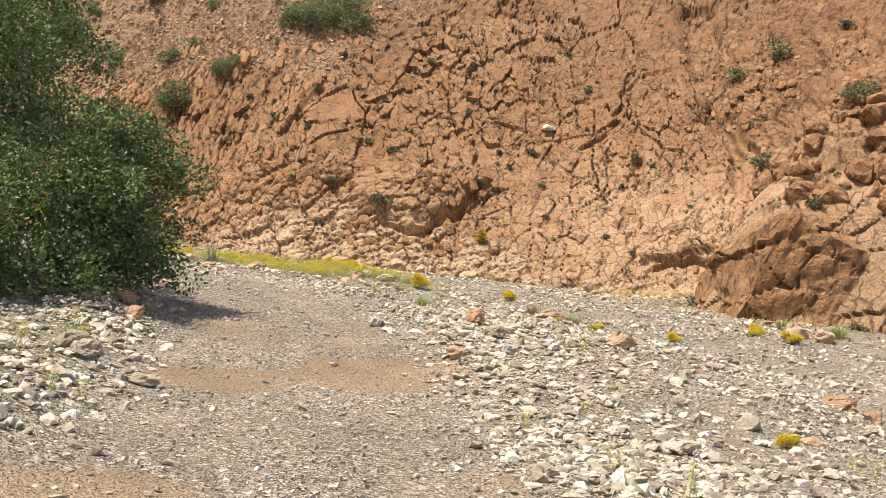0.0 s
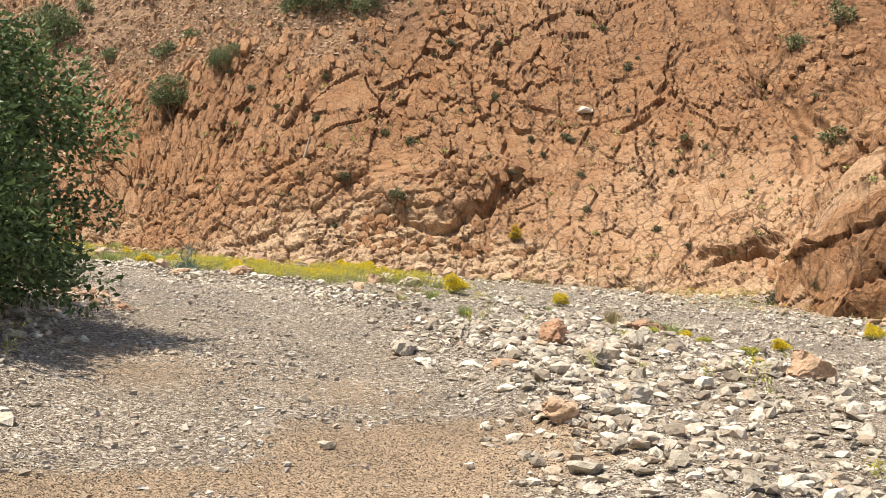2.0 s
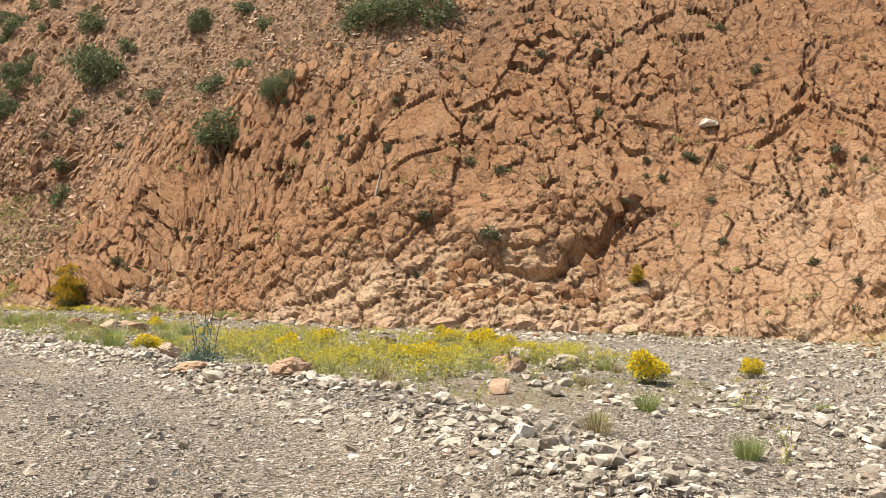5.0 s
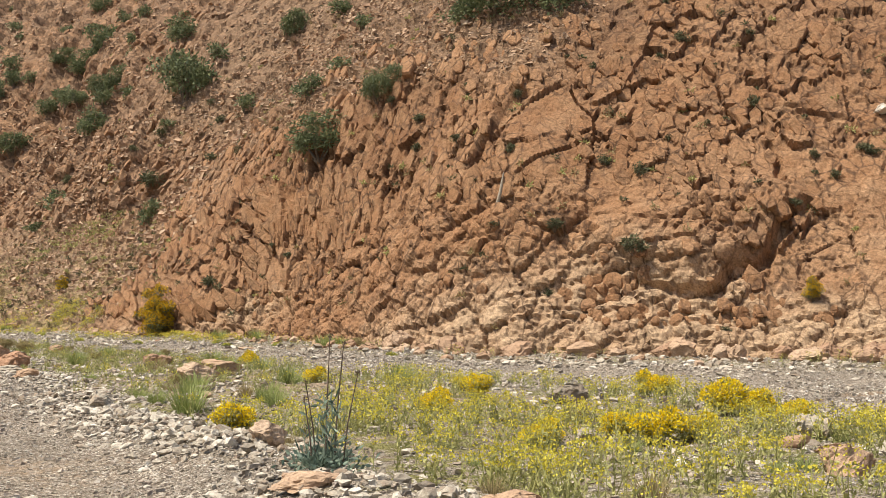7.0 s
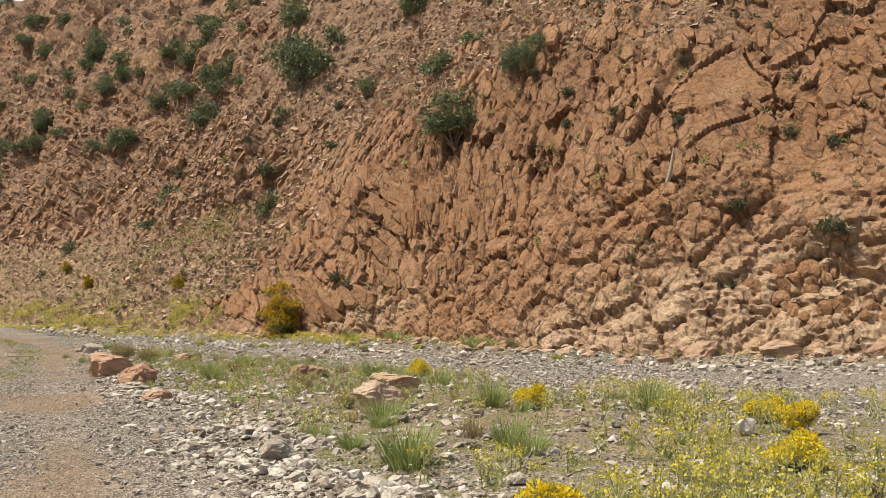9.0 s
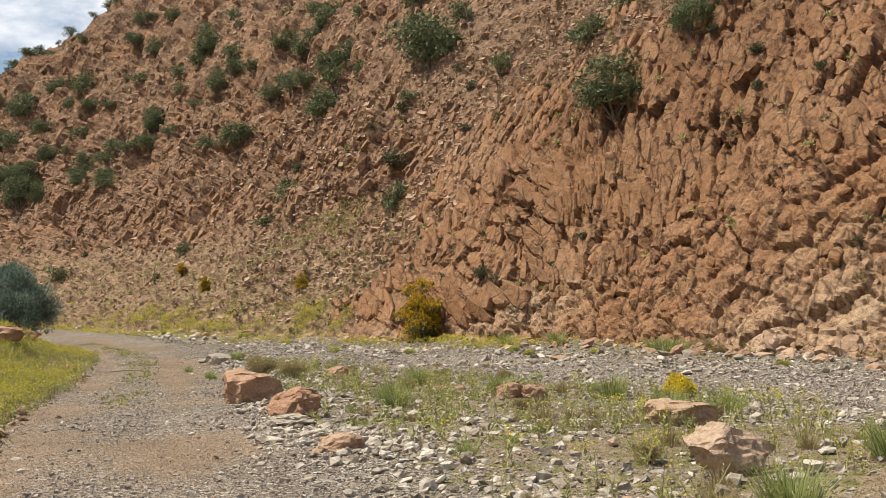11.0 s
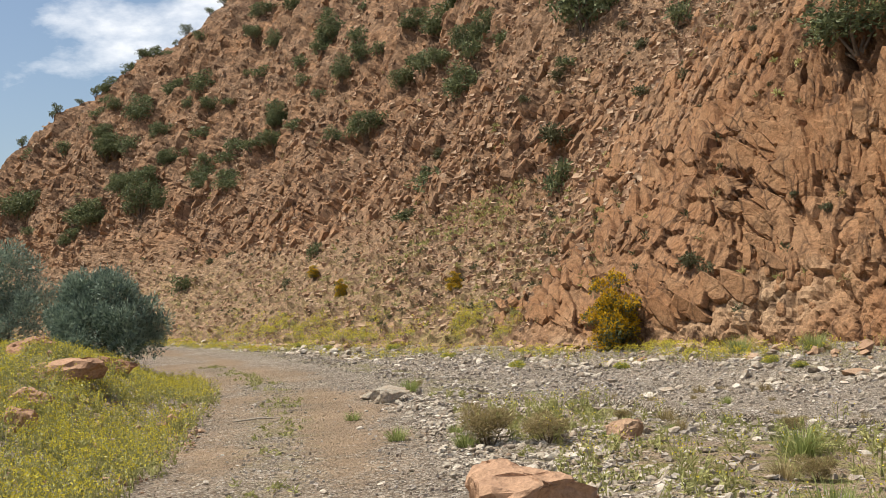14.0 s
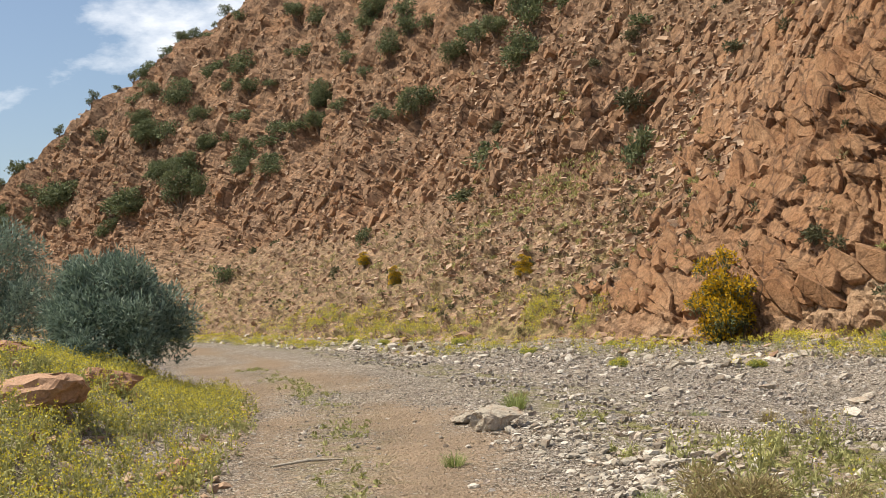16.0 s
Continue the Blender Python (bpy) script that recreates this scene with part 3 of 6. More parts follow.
    disp += left * (1 - scree) * (1.0 * ribs**1.5 + 0.75 * (1 - np.abs(vnoise(wa / 1.3 - 0.08 * b, b / 6, 62))) ** 1.5 - 1.0)
    broken = left * (1 - 0.7 * scree)
    for size, lift in ((1.4, 0.42), (0.7, 0.36)):
        f1, f2, r, ox, oy = worley((wa - 0.15 * wb) / size, wb / (size * 2.1), int(size * 100))
        disp += broken * ((r[0] - 0.5) * lift * 1.3 + (r[2] - 0.35) * oy * lift - 0.5 * lift * smoothstep(0.14, 0.02, f2 - f1))
    # forms of the near face, each in its own stretch: knobbly foot and nose, plain wall over the river, scaly plates, slit face, leaning slabs
    rock = 1 - 0.9 * scree
    near = rock * (1 - smoothstep(30, 40, a))
    spur = smoothstep(9.5, 11, x) * smoothstep(59, 56, Y.ravel()) * smoothstep(7, 4.5, z)
    wob = 1.2 * vnoise(a / 3.5, b / 3.5, 93) + 0.5 * vnoise(a / 1.2, b / 1.2, 94)
    knob_top = np.interp(a, [-22, -12, -7, -4.2, -3.2, 2, 7, 10, 14, 19, 24], [2.2, 2.6, 3.6, 4.4, 8.6, 8.4, 8.0, 7.4, 5.2, 3.6, 2.6])
    knobs = near * smoothstep(0.9, -0.6, b - knob_top - wob) * (1 - spur)
    # the blocky mass that stands proud beyond the wall
    edge = np.interp(b, [8, 10.5, 13.2, 16, 18, 22, 27], [-17.6, -17.0, -16.2, -14.4, -13.2, -12.0, -10.2])
    mass = near * smoothstep(-0.1, 0.35, edge - 0.8 - a + 0.5 * vnoise(a / 1.3, b / 1.3, 95)) * smoothstep(7.5, 9.5, b + wob) * (1 - spur)
    disp += 0.65 * mass
    knobs = np.maximum(knobs, 0.85 * mass)
    near = near * (1 - 0.85 * spur)
    wall = near * smoothstep(-3.8, -5.6, a + 0.4 * wob) * (1 - knobs)
    lean = near * smoothstep(20, 23.5, a + wob) * smoothstep(12.5, 10, b + wob) * (1 - knobs)
    slit = near * smoothstep(10, 13, a + wob) * (1 - smoothstep(21, 24, a + wob)) * (1 - knobs)
    scale = near * (1 - knobs) * (1 - wall) * (1 - slit) * (1 - lean)
    calm = smoothstep(-0.05, 0.3, vnoise(a / 2.6 + 3.3, b / 2.6, 97))     # bare faces without steps
    calm = np.maximum(calm, np.exp(-(((a - 5.2) / 1.7) ** 2) - ((b - 13.2) / 2.2) ** 2) * 1.3).clip(0, 1)

    def plates(deg, wide, tall, seed):
        """Cells whose long side runs up the face, leaning to the left by deg: nearest, second, random triple, offsets across and up."""
        c, s_ = math.cos(radians(deg)), math.sin(radians(deg))
        return worley((wa * c - wb * s_) / wide, (wa * s_ + wb * c) / tall, seed)

    # mask of grooves and slits whose shade is painted darker
    joint_shade = np.zeros(len(a))
    # great slabs parted by long joints
    f1, f2, r, ox, oy = plates(14, 2.8, 6.0, 101)
    gap = smoothstep(0.018, 0.006, f2 - f1) * smoothstep(-0.2, 0.3, vnoise(a / 6, b / 6, 107))
    disp += (near - 0.95 * knobs) * ((r[0] - 0.5) * 0.22 + (r[1] - 0.5) * ox * 0.3 - r[2] * oy * 0.14 * (1 - 0.7 * wall) - 0.2 * gap)
    joint_shade = np.maximum(joint_shade, 0.6 * gap * (near - knobs))
    f1, f2, r, ox, oy = plates(-40, 1.9, 3.2, 109)
    gap = smoothstep(0.05, 0.015, f2 - f1)
    disp += spur * ((r[0] - 0.5) * 0.16 + (r[1] - 0.5) * ox * 0.3 - 0.16 * gap)
    joint_shade = np.maximum(joint_shade, spur * gap)
    # joints of the plain wall: two sets, thin, nearly without steps
    for deg, wide, tall, lift, crack, width, seed in ((10, 0.95, 3.4, 0.06, 0.15, 0.030, 111), (-62, 0.8, 3.0, 0.04, 0.10, 0.026, 117), (14, 0.42, 1.3, 0.035, 0.06, 0.075, 119)):
        f1, f2, r, ox, oy = plates(deg, wide, tall, seed)
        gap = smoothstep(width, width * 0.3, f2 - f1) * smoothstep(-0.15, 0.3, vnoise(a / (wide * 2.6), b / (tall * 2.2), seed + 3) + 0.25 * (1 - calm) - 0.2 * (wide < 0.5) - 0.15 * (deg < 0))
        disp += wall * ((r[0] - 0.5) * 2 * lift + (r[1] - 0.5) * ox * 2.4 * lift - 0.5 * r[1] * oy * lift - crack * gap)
        joint_shade = np.maximum(joint_shade, gap * wall)
    # overlapping plates: each stands out at its lower end and shades the next
    for deg, wide, tall, lift, saw, crack, width, seed, where in (
        (24, 0.72, 1.7, 0.13, 0.30, 0.20, 0.07, 121, scale), (26, 0.30, 0.62, 0.035, 0.07, 0.05, 0.12, 123, scale),
        (14, 0.66, 1.75, 0.13, 0.34, 0.18, 0.06, 131, slit), (20, 0.28, 0.6, 0.045, 0.09, 0.08, 0.12, 133, slit),
        (58, 0.55, 2.3, 0.15, 0.26, 0.22, 0.07, 141, lean), (52, 0.3, 0.9, 0.035, 0.06, 0.06, 0.12, 143, lean),
    ):
        f1, f2, r, ox, oy = plates(deg, wide, tall, seed)
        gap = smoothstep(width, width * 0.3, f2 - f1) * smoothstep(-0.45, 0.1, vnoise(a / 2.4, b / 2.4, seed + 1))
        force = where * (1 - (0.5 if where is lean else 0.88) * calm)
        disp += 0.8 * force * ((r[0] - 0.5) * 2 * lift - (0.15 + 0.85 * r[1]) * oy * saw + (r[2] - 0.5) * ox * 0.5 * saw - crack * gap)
        joint_shade = np.maximum(joint_shade, gap * force)
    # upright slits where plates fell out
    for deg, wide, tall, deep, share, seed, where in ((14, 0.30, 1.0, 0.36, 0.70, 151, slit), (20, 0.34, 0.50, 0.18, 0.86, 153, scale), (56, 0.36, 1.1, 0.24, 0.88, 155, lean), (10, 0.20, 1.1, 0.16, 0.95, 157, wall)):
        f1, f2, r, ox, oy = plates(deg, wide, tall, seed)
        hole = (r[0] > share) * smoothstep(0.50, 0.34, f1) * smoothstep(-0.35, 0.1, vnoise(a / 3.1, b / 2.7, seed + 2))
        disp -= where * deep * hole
        # the slit's shade is painted as well as carved
        joint_shade = np.maximum(joint_shade, 0.55 * hole * where)
    # knobbly rounded blocks
    for size, lift, seed in ((1.5, 0.11, 161), (0.72, 0.22, 163), (0.38, 0.26, 165)):
        f1, f2, r, ox, oy = plates(20, size, size * 0.85, seed)
        dome = np.sqrt(np.clip(1 - (f1 / 0.78) ** 2, 0, 1))
        disp += knobs * size * (lift * (dome - 0.7) + (r[0] - 0.5) * 0.12 - r[1] * oy * 0.08 - 0.07 * smoothstep(0.10, 0.02, f2 - f1))
        joint_shade = np.maximum(joint_shade, 0.4 * knobs * smoothstep(0.10, 0.02, f2 - f1) * (size > 0.5))
    foot = knobs * smoothstep(6.5, 4, b + wob)
    # loose stones on the scree
    f1, f2, r, ox, oy = worley(a / 0.5, b / 0.42, 131)
    disp += scree * (r[0] > 0.3) * np.clip(0.45 - f1, 0, 1) * 1.0 * r[1]
    f1, f2, r, ox, oy = worley(a / 1.6, b / 1.3, 133)
    disp += scree * (r[0] > 0.72) * np.clip(0.34 - f1, 0, 1) * 2.2 * r[1]
    Q = P.reshape(-1, 3) + N.reshape(-1, 3) * disp[:, None]

    # single forms: an overhanging nose with a hollow, clefts, a small cave under slabs
    def along(points, wide, deep):
        """A cleft or, with a negative depth, a ridge along a line of a and b."""
        far = np.full(len(a), 99.0)
        bend = 0.22 * vnoise(a / 0.7, b / 0.7, 171)
        for (a0, b0), (a1, b1) in zip(points[:-1], points[1:]):
            t = np.clip(((a - a0) * (a1 - a0) + (b - b0) * (b1 - b0)) / ((a1 - a0) ** 2 + (b1 - b0) ** 2), 0, 1)
            far = np.minimum(far, np.hypot(a + bend - a0 - t * (a1 - a0), b + bend - b0 - t * (b1 - b0)))
        Q[:] -= N.reshape(-1, 3) * (deep * smoothstep(wide, wide * 0.3, far))[:, None]

    along([(0.2, 6.6), (-2.2, 6.6), (-3.6, 8.2)], 2.0, -0.45)                   # the nose
    along([(-0.6, 4.5), (-3.0, 4.3), (-4.4, 5.8), (-5.0, 8.6)], 0.38, 0.45)      # the hollow under and beside it
    along([(-4.7, 8.0), (-3.6, 10.6), (-2.2, 13.6), (-0.6, 17.5)], 0.22, 0.34)  # the crack above
    along([(27.9, 9.6), (24, 8.0), (20.6, 6.4), (18.6, 4.4)], 0.35, 0.3)
    along([(17.4, 6.0), (18.6, 10.4)], 1.3, 0.35)                               # bare recess under the broad bush
    along([(6.9, 9.8), (6.1, 13.5)], 0.45, 0.35)
    along([(-13.2, 18.0), (-14.4, 16.0), (-16.2, 13.2), (-17.0, 10.5)], 0.4, 0.4)
    along([(-15.4, 3.9), (-17.4, 5.0)], 0.32, 0.9)                               # the small cave
    along([(-14.6, 4.5), (-17.6, 5.9)], 0.35, -0.45)
    along([(-10.2, 27.0), (-12.6, 20.5), (-14.4, 16.6)], 1.5, 0.7)              # a dark red recess
    along([(-8.9, 19.0), (-9.4, 15.5), (-8.6, 12.6)], 0.22, 0.3)
    along([(-11.6, 12.2), (-12.0, 10.6)], 0.4, 0.5)
    washed = foot * smoothstep(-0.7, -0.1, vnoise(a / 7, b / 5, 145)) + 0.5 * smoothstep(9, 4, z) * smoothstep(-2, -14, a)
    moss = 0.6 * scree * smoothstep(30, 36, a) * smoothstep(7, 2, z)
    faces = grid_faces(len(cols), n_rows)
    fn = np.cross(Q[faces[:, 1]] - Q[faces[:, 0]], Q[faces[:, 3]] - Q[faces[:, 0]]).mean(0)
    if fn[1] > 0:
        faces = faces[:, ::-1]
    me = to_mesh("cliff", Q, faces, [CLIFF])
    add_layer(me, "joint_shade", np.clip(joint_shade, 0, 1))
    add_layer(me, "washed", np.clip(washed, 0, 1))
    add_layer(me, "scree", np.clip(scree, 0, 1))
    add_layer(me, "moss", np.clip(moss, 0, 1))
    add_layer(me, "far", left * (1 - 0.5 * scree))
    # darker upper slopes and far right; middle term is painted shade of the plate gaps
    add_layer(me, "dark_tone", np.clip(smoothstep(8, 14, z + 2 * vnoise(a / 7, b / 7, 177)) * (1 - 0.6 * smoothstep(34, 46, a)) + 0.95 * smoothstep(8, 12, a) * smoothstep(34, 29, a) * smoothstep(3, 7, z) + 0.8 * smoothstep(-10, -15, a + 2 * vnoise(a / 4, b / 4, 178)) * smoothstep(5, 9, z), 0, 1))
    thing("cliff", me, "fractured orange-red rock cliff above the river bed", "cliff", kind="structure")
    return Q, np.clip(scree, 0, 1), N.reshape(-1, 3), a, b, {"knobs": knobs, "scale": scale * (1 - 0.8 * calm), "slit": slit * (1 - 0.7 * calm), "lean": lean, "wall": wall * (1 - 0.8 * calm)}


CLIFF_POINTS, SCREE, CLIFF_NORMALS, CLIFF_A, CLIFF_B, FORMS = build_cliff()


# ---- stones ----
def blob(seed, detail, cuts, rough):
    """An angular stone of about unit size: a ball cut by random planes and roughened."""
    rng = np.random.default_rng(seed)
    bm = bmesh.new()
    bmesh.ops.create_icosphere(bm, subdivisions=detail, radius=0.62)
    v = np.array([p.co[:] for p in bm.verts])
    for _ in range(cuts):
        n = rng.normal(size=3)
        n /= np.linalg.norm(n)
        h = rng.uniform(0.26, 0.50)
        over = np.clip(v @ n - h, 0, None)
        v -= over[:, None] * n * 0.97
    for k, amp in ((2.1, 0.07), (5.3, 0.045), (11.0, 0.030), (22.0, 0.018), (41.0, 0.010)):
        for c in range(3):
            v[:, c] += rough * amp * vnoise(v[:, (c + 1) % 3] * k + v[:, c] * 1.7 * k + seed, v[:, (c + 2) % 3] * k - v[:, c] * k, seed * 7 + c)
    faces = np.array([[p.index for p in f.verts] for f in bm.faces])
    bm.free()
    v -= (v.max(0) + v.min(0)) / 2
    v /= np.ptp(v, axis=0)
    return v, faces


ICO = blob(3, 1, 0, 0.0)
CHIP = (np.array([(0.5, -0.1, -0.5), (-0.2, 0.5, -0.5), (-0.4, -0.45, -0.5), (0.42, 0.08, 0.42), (-0.25, 0.36, 0.5), (-0.22, -0.4, 0.36)]),
        np.array([(3, 4, 5), (0, 2, 1), (0, 1, 4), (0, 4, 3), (1, 2, 5), (1, 5, 4), (2, 0, 3), (2, 3, 5)]))


def gravel_mesh(name, x, y, z, size, seed, mat, flat=0.72, sink=0.25, shape=None):
    """Many loose stones joined into one mesh."""
    rng = np.random.default_rng(seed)
    base, faces = shape or ICO
    flat = flat * 0.72 if shape is CHIP else flat
    n = len(x)
    pts = np.repeat(base[None], n, 0) * (1 + rng.uniform(-0.32, 0.28, (n, len(base), 1))) + rng.uniform(-0.1, 0.1, (n, len(base), 3))
    dims = np.stack([rng.uniform(0.8, 1.35, n), rng.uniform(0.6, 1.0, n), rng.uniform(0.3, 0.85, n) * flat * 1.4], 1) * size[:, None]
    pts = pts * dims[:, None, :]
    ang, tip = rng.uniform(0, 6.283, n), rng.normal(0, 0.42, n)
    c, s = np.cos(tip)[:, None], np.sin(tip)[:, None]
    py, pz = pts[..., 1] * c - pts[..., 2] * s, pts[..., 1] * s + pts[..., 2] * c
    c, s = np.cos(ang)[:, None], np.sin(ang)[:, None]
    px, py = pts[..., 0] * c - py * s, pts[..., 0] * s + py * c
    lift = (0.5 - sink) * dims[:, 2]
    v = np.stack([px + x[:, None], py + y[:, None], pz + (z + lift)[:, None]], -1).reshape(-1, 3)
    f = (faces[None] + (np.arange(n) * len(base))[:, None, None]).reshape(-1, 3)
    return to_mesh(name, v, f, [mat])


def scatter(seed, n, box, keep, sizes, power=3.0):
    """Random places where keep(x, y, d, y along the track, bar width) allows, with many small and few large sizes.
    box: x from, x to, y from, y to; or "track", y from, y to, d from, d to along the track; or "foot", x from, x to, d from, d to along the cliff."""
    rng = np.random.default_rng(seed)
    if box[0] in ("track", "foot"):
        curve, axis = (ROAD, 1) if box[0] == "track" else (FOOT, 0)
        some = np.flatnonzero((curve[:, axis] > box[1]) & (curve[:, axis] < box[2]))
        tan = np.gradient(curve[:, :2], axis=0)
        tan /= np.linalg.norm(tan, axis=1)[:, None]
        k, d = rng.choice(some, n), rng.uniform(box[3], box[4], n)
        along = rng.uniform(-0.5, 0.5, n) * (0.5 if axis else 0.6)
        x = curve[k, 0] + tan[k, 0] * along + tan[k, 1] * d
        y = curve[k, 1] + tan[k, 1] * along - tan[k, 0] * d
    else:
        x, y = rng.uniform(box[0], box[1], n), rng.uniform(box[2], box[3], n)
    idx, d = nearest_on(ROAD, x, y)
    p = keep(x, y, d, ROAD[idx, 1], ROAD[idx, 3])
    ok = rng.uniform(0, 1, n) < p
    x, y = x[ok], y[ok]
    size = sizes[0] + (sizes[1] - sizes[0]) * rng.uniform(0, 1, len(x)) ** power
    if box[0] != "foot":
        size = size * (1 - 0.22 * smoothstep(45, 53, y))   # finer gravel downstream
    if box[0] == "track" and box[3] < 0 < box[4]:
        size = size * (1 - 0.1 * smoothstep(30, 38, y))   # the track is worn finer there
    return x, y, ground_height(x, y), size


def patchy(x, y, scale, seed):
    return smoothstep(-0.35, 0.45, fbm(x / scale, y / scale, seed, 3))


def lay_gravel():
    # name, label, material, seed, tries, box, sizes, how rare large ones are, shape, where they lie
    jobs = [
        ("track_pebbles", "small grey and tan pebbles pressed into the track", GREY, 201, 60000, ("track", 3, 68, -2.5, 2.4), (0.026, 0.085), 2.4, CHIP,
         lambda x, y, d, ry, bar: smoothstep(2.6, 1.9, np.abs(d)) * (0.30 + 0.6 * patchy(x, y, 1.1, 203)) * (0.6 + 0.4 * smoothstep(0.2, 0.6, np.abs(np.abs(d) - 0.8))) * (1 - 0.92 * smoothstep(0.42, 0.62, soil_layers(x, y)[0]))),
        ("track_stones", "loose pale stones on the track", PALE, 205, 2600, ("track", 3, 64, -2.4, 2.4), (0.05, 0.12), 3.0, ICO,
         lambda x, y, d, ry, bar: (0.1 + 0.5 * patchy(x, y, 1.6, 207)) * smoothstep(0.4, 1.2, np.abs(d) + 0.5)),
        ("bank_pebbles", "pale gravel on the river side of the track", PALE, 209, 42000, ("track", 5, 64, 1.4, 11), (0.03, 0.09), 1.8, CHIP,
         lambda x, y, d, ry, bar: smoothstep(1.4, 2.0, d) * smoothstep(bar + 3.5, bar, d) * (0.12 + 0.88 * patchy(x, y, 1.5, 213)) * (1 - 0.75 * smoothstep(0.45, 0.6, soil_layers(x, y)[0]))),
        ("berm_pebbles", "pale gravel heaped along the track", PALE, 215, 13000, ("track", 8, 60, 1.6, 3.7), (0.035, 0.10), 1.6, CHIP,
         lambda x, y, d, ry, bar: np.exp(-(((d - 2.5) / 0.75) ** 2)) * (0.35 + 0.65 * patchy(x, y, 1.5, 213))),
        ("bank_stones", "pale broken stones heaped along the track", PALE, 211, 21000, ("track", 7, 60, 1.5, 3.9), (0.045, 0.14), 2.2, ICO,
         lambda x, y, d, ry, bar: np.exp(-(((d - 2.5) / 0.85) ** 2)) * (0.15 + 0.85 * patchy(x, y, 1.5, 213))),
        ("bar_stones", "pale stones strewn over the gravel bar", PALE, 217, 16000, ("track", 14, 64, 3, 12), (0.05, 0.16), 2.6, ICO,
         lambda x, y, d, ry, bar: smoothstep(bar + 3, bar, d) * (0.05 + 0.75 * patchy(x, y, 1.8, 219)) * (1 - 0.6 * smoothstep(0.45, 0.6, soil_layers(x, y)[0]))),
        ("pale_cobbles", "pale sharp stones beside the river bed", PALE, 221, 26000, (0, 11, 6, 40), (0.04, 0.18), 3.6, ICO,
         lambda x, y, d, ry, bar: smoothstep(1.5, 2.4, d) * smoothstep(10, 6, d) * (0.15 + 0.85 * patchy(x, y, 1.3, 223))),
        ("river_gravel", "grey river gravel in the dry channel", GREY, 231, 70000, (-48, 14, 12, 84), (0.07, 0.17), 2.2, CHIP,
         lambda x, y, d, ry, bar: smoothstep(bar, bar + 2, d) * (0.25 + 0.75 * patchy(x, y, 2.2, 233)) * (cliff_height(x, y)[2] < 0.3)),
        ("channel_pebbles", "fine grey gravel in the dry channel beside the bend", GREY, 233, 40000, ("track", 40, 74, 2.2, 16), (0.06, 0.16), 2.4, CHIP,
         lambda x, y, d, ry, bar: (0.12 + 0.88 * patchy(x, y, 1.9, 239)) * (0.25 + 0.75 * smoothstep(bar - 1.5, bar + 1, d)) * (cliff_height(x, y)[2] < 0.3)),
        ("channel_stones", "pale stones strewn thickly over the river bed", PALE, 229, 26000, (-16, 17, 20, 70), (0.09, 0.24), 2.6, CHIP,
         lambda x, y, d, ry, bar: smoothstep(bar - 1, bar + 2, d) * (0.15 + 0.85 * patchy(x, y, 2.0, 227)) * (cliff_height(x, y)[2] < 0.3)),
        ("river_cobbles", "grey cobbles strewn over the dry channel", PALE, 235, 16000, (-48, 14, 12, 84), (0.08, 0.24), 3.0, ICO,
         lambda x, y, d, ry, bar: smoothstep(bar, bar + 2, d) * (0.1 + 0.7 * patchy(x, y, 2.8, 237)) * (cliff_height(x, y)[2] < 0.3)),
        ("left_bank_stones", "brown and grey stones along the flowery bank", RED, 241, 9500, ("track", 24, 66, -4.6, -1.0), (0.05, 0.20), 2.8, ICO,
         lambda x, y, d, ry, bar: smoothstep(-0.95, -1.3, d) * smoothstep(-4.6, -2.2, d) * (0.12 + 0.88 * patchy(x, y, 1.5, 243))),
        ("rubble_stones", "white and grey rubble heaped on the bank under the tree", PALE, 245, 17000, (-9, -1.5, 4, 24), (0.04, 0.16), 2.4, ICO,
         lambda x, y, d, ry, bar: smoothstep(-1.6, -2.3, d) * smoothstep(-7.5, -5, d) * (0.25 + 0.75 * patchy(x, y, 1.3, 247))),
        ("foot_cobbles", "pale stones strewn between river bed and cliff", PALE, 255, 9000, ("foot", -62, 14, -9, -1.0), (0.08, 0.30), 3.0, ICO,
         lambda x, y, d, ry, bar: smoothstep(2.2, 4, d) * (0.1 + 0.9 * patchy(x, y, 2.0, 257)) * np.exp(-(((cliff_height(x, y)[2] + 4.5) / 2.6) ** 2))),
        ("foot_rubble", "reddish rubble along the foot of the cliff", RED, 251, 7000, ("foot", -95, 16, -5, 1.0), (0.07, 0.45), 3.4, ICO,
         lambda x, y, d, ry, bar: (0.05 + 0.8 * patchy(x, y, 2.5, 253)) * np.exp(-(((cliff_height(x, y)[2] + 0.8) / 1.8) ** 2))),
    ]
    for name, label, mat, seed, n, box, sizes, power, shape, keep in jobs:
        x, y, z, size = scatter(seed, n, box, keep, sizes, power)
        me = gravel_mesh(name, x, y, z, size, seed + 1, mat, sink=0.34 if name == "track_pebbles" else 0.25, shape=shape)
        thing(name, me, label, "stones", kind="stuff")
    # stones that slid down onto the scree
    rng = np.random.default_rng(261)
    q = CLIFF_POINTS[SCREE > 0.5]
    q = q[(q[:, 0] > -105) & (q[:, 2] < 24) & (q[:, 2] > 0)]
    q = q[rng.integers(0, len(q), 17000)]
    me = gravel_mesh("scree_stones", q[:, 0], q[:, 1], q[:, 2], 0.10 + 0.34 * rng.uniform(0, 1, len(q)) ** 5, 263, RED, 0.62, 0.3, CHIP)
    thing("scree_stones", me, "reddish broken stones lying on the scree", "stones", kind="stuff")
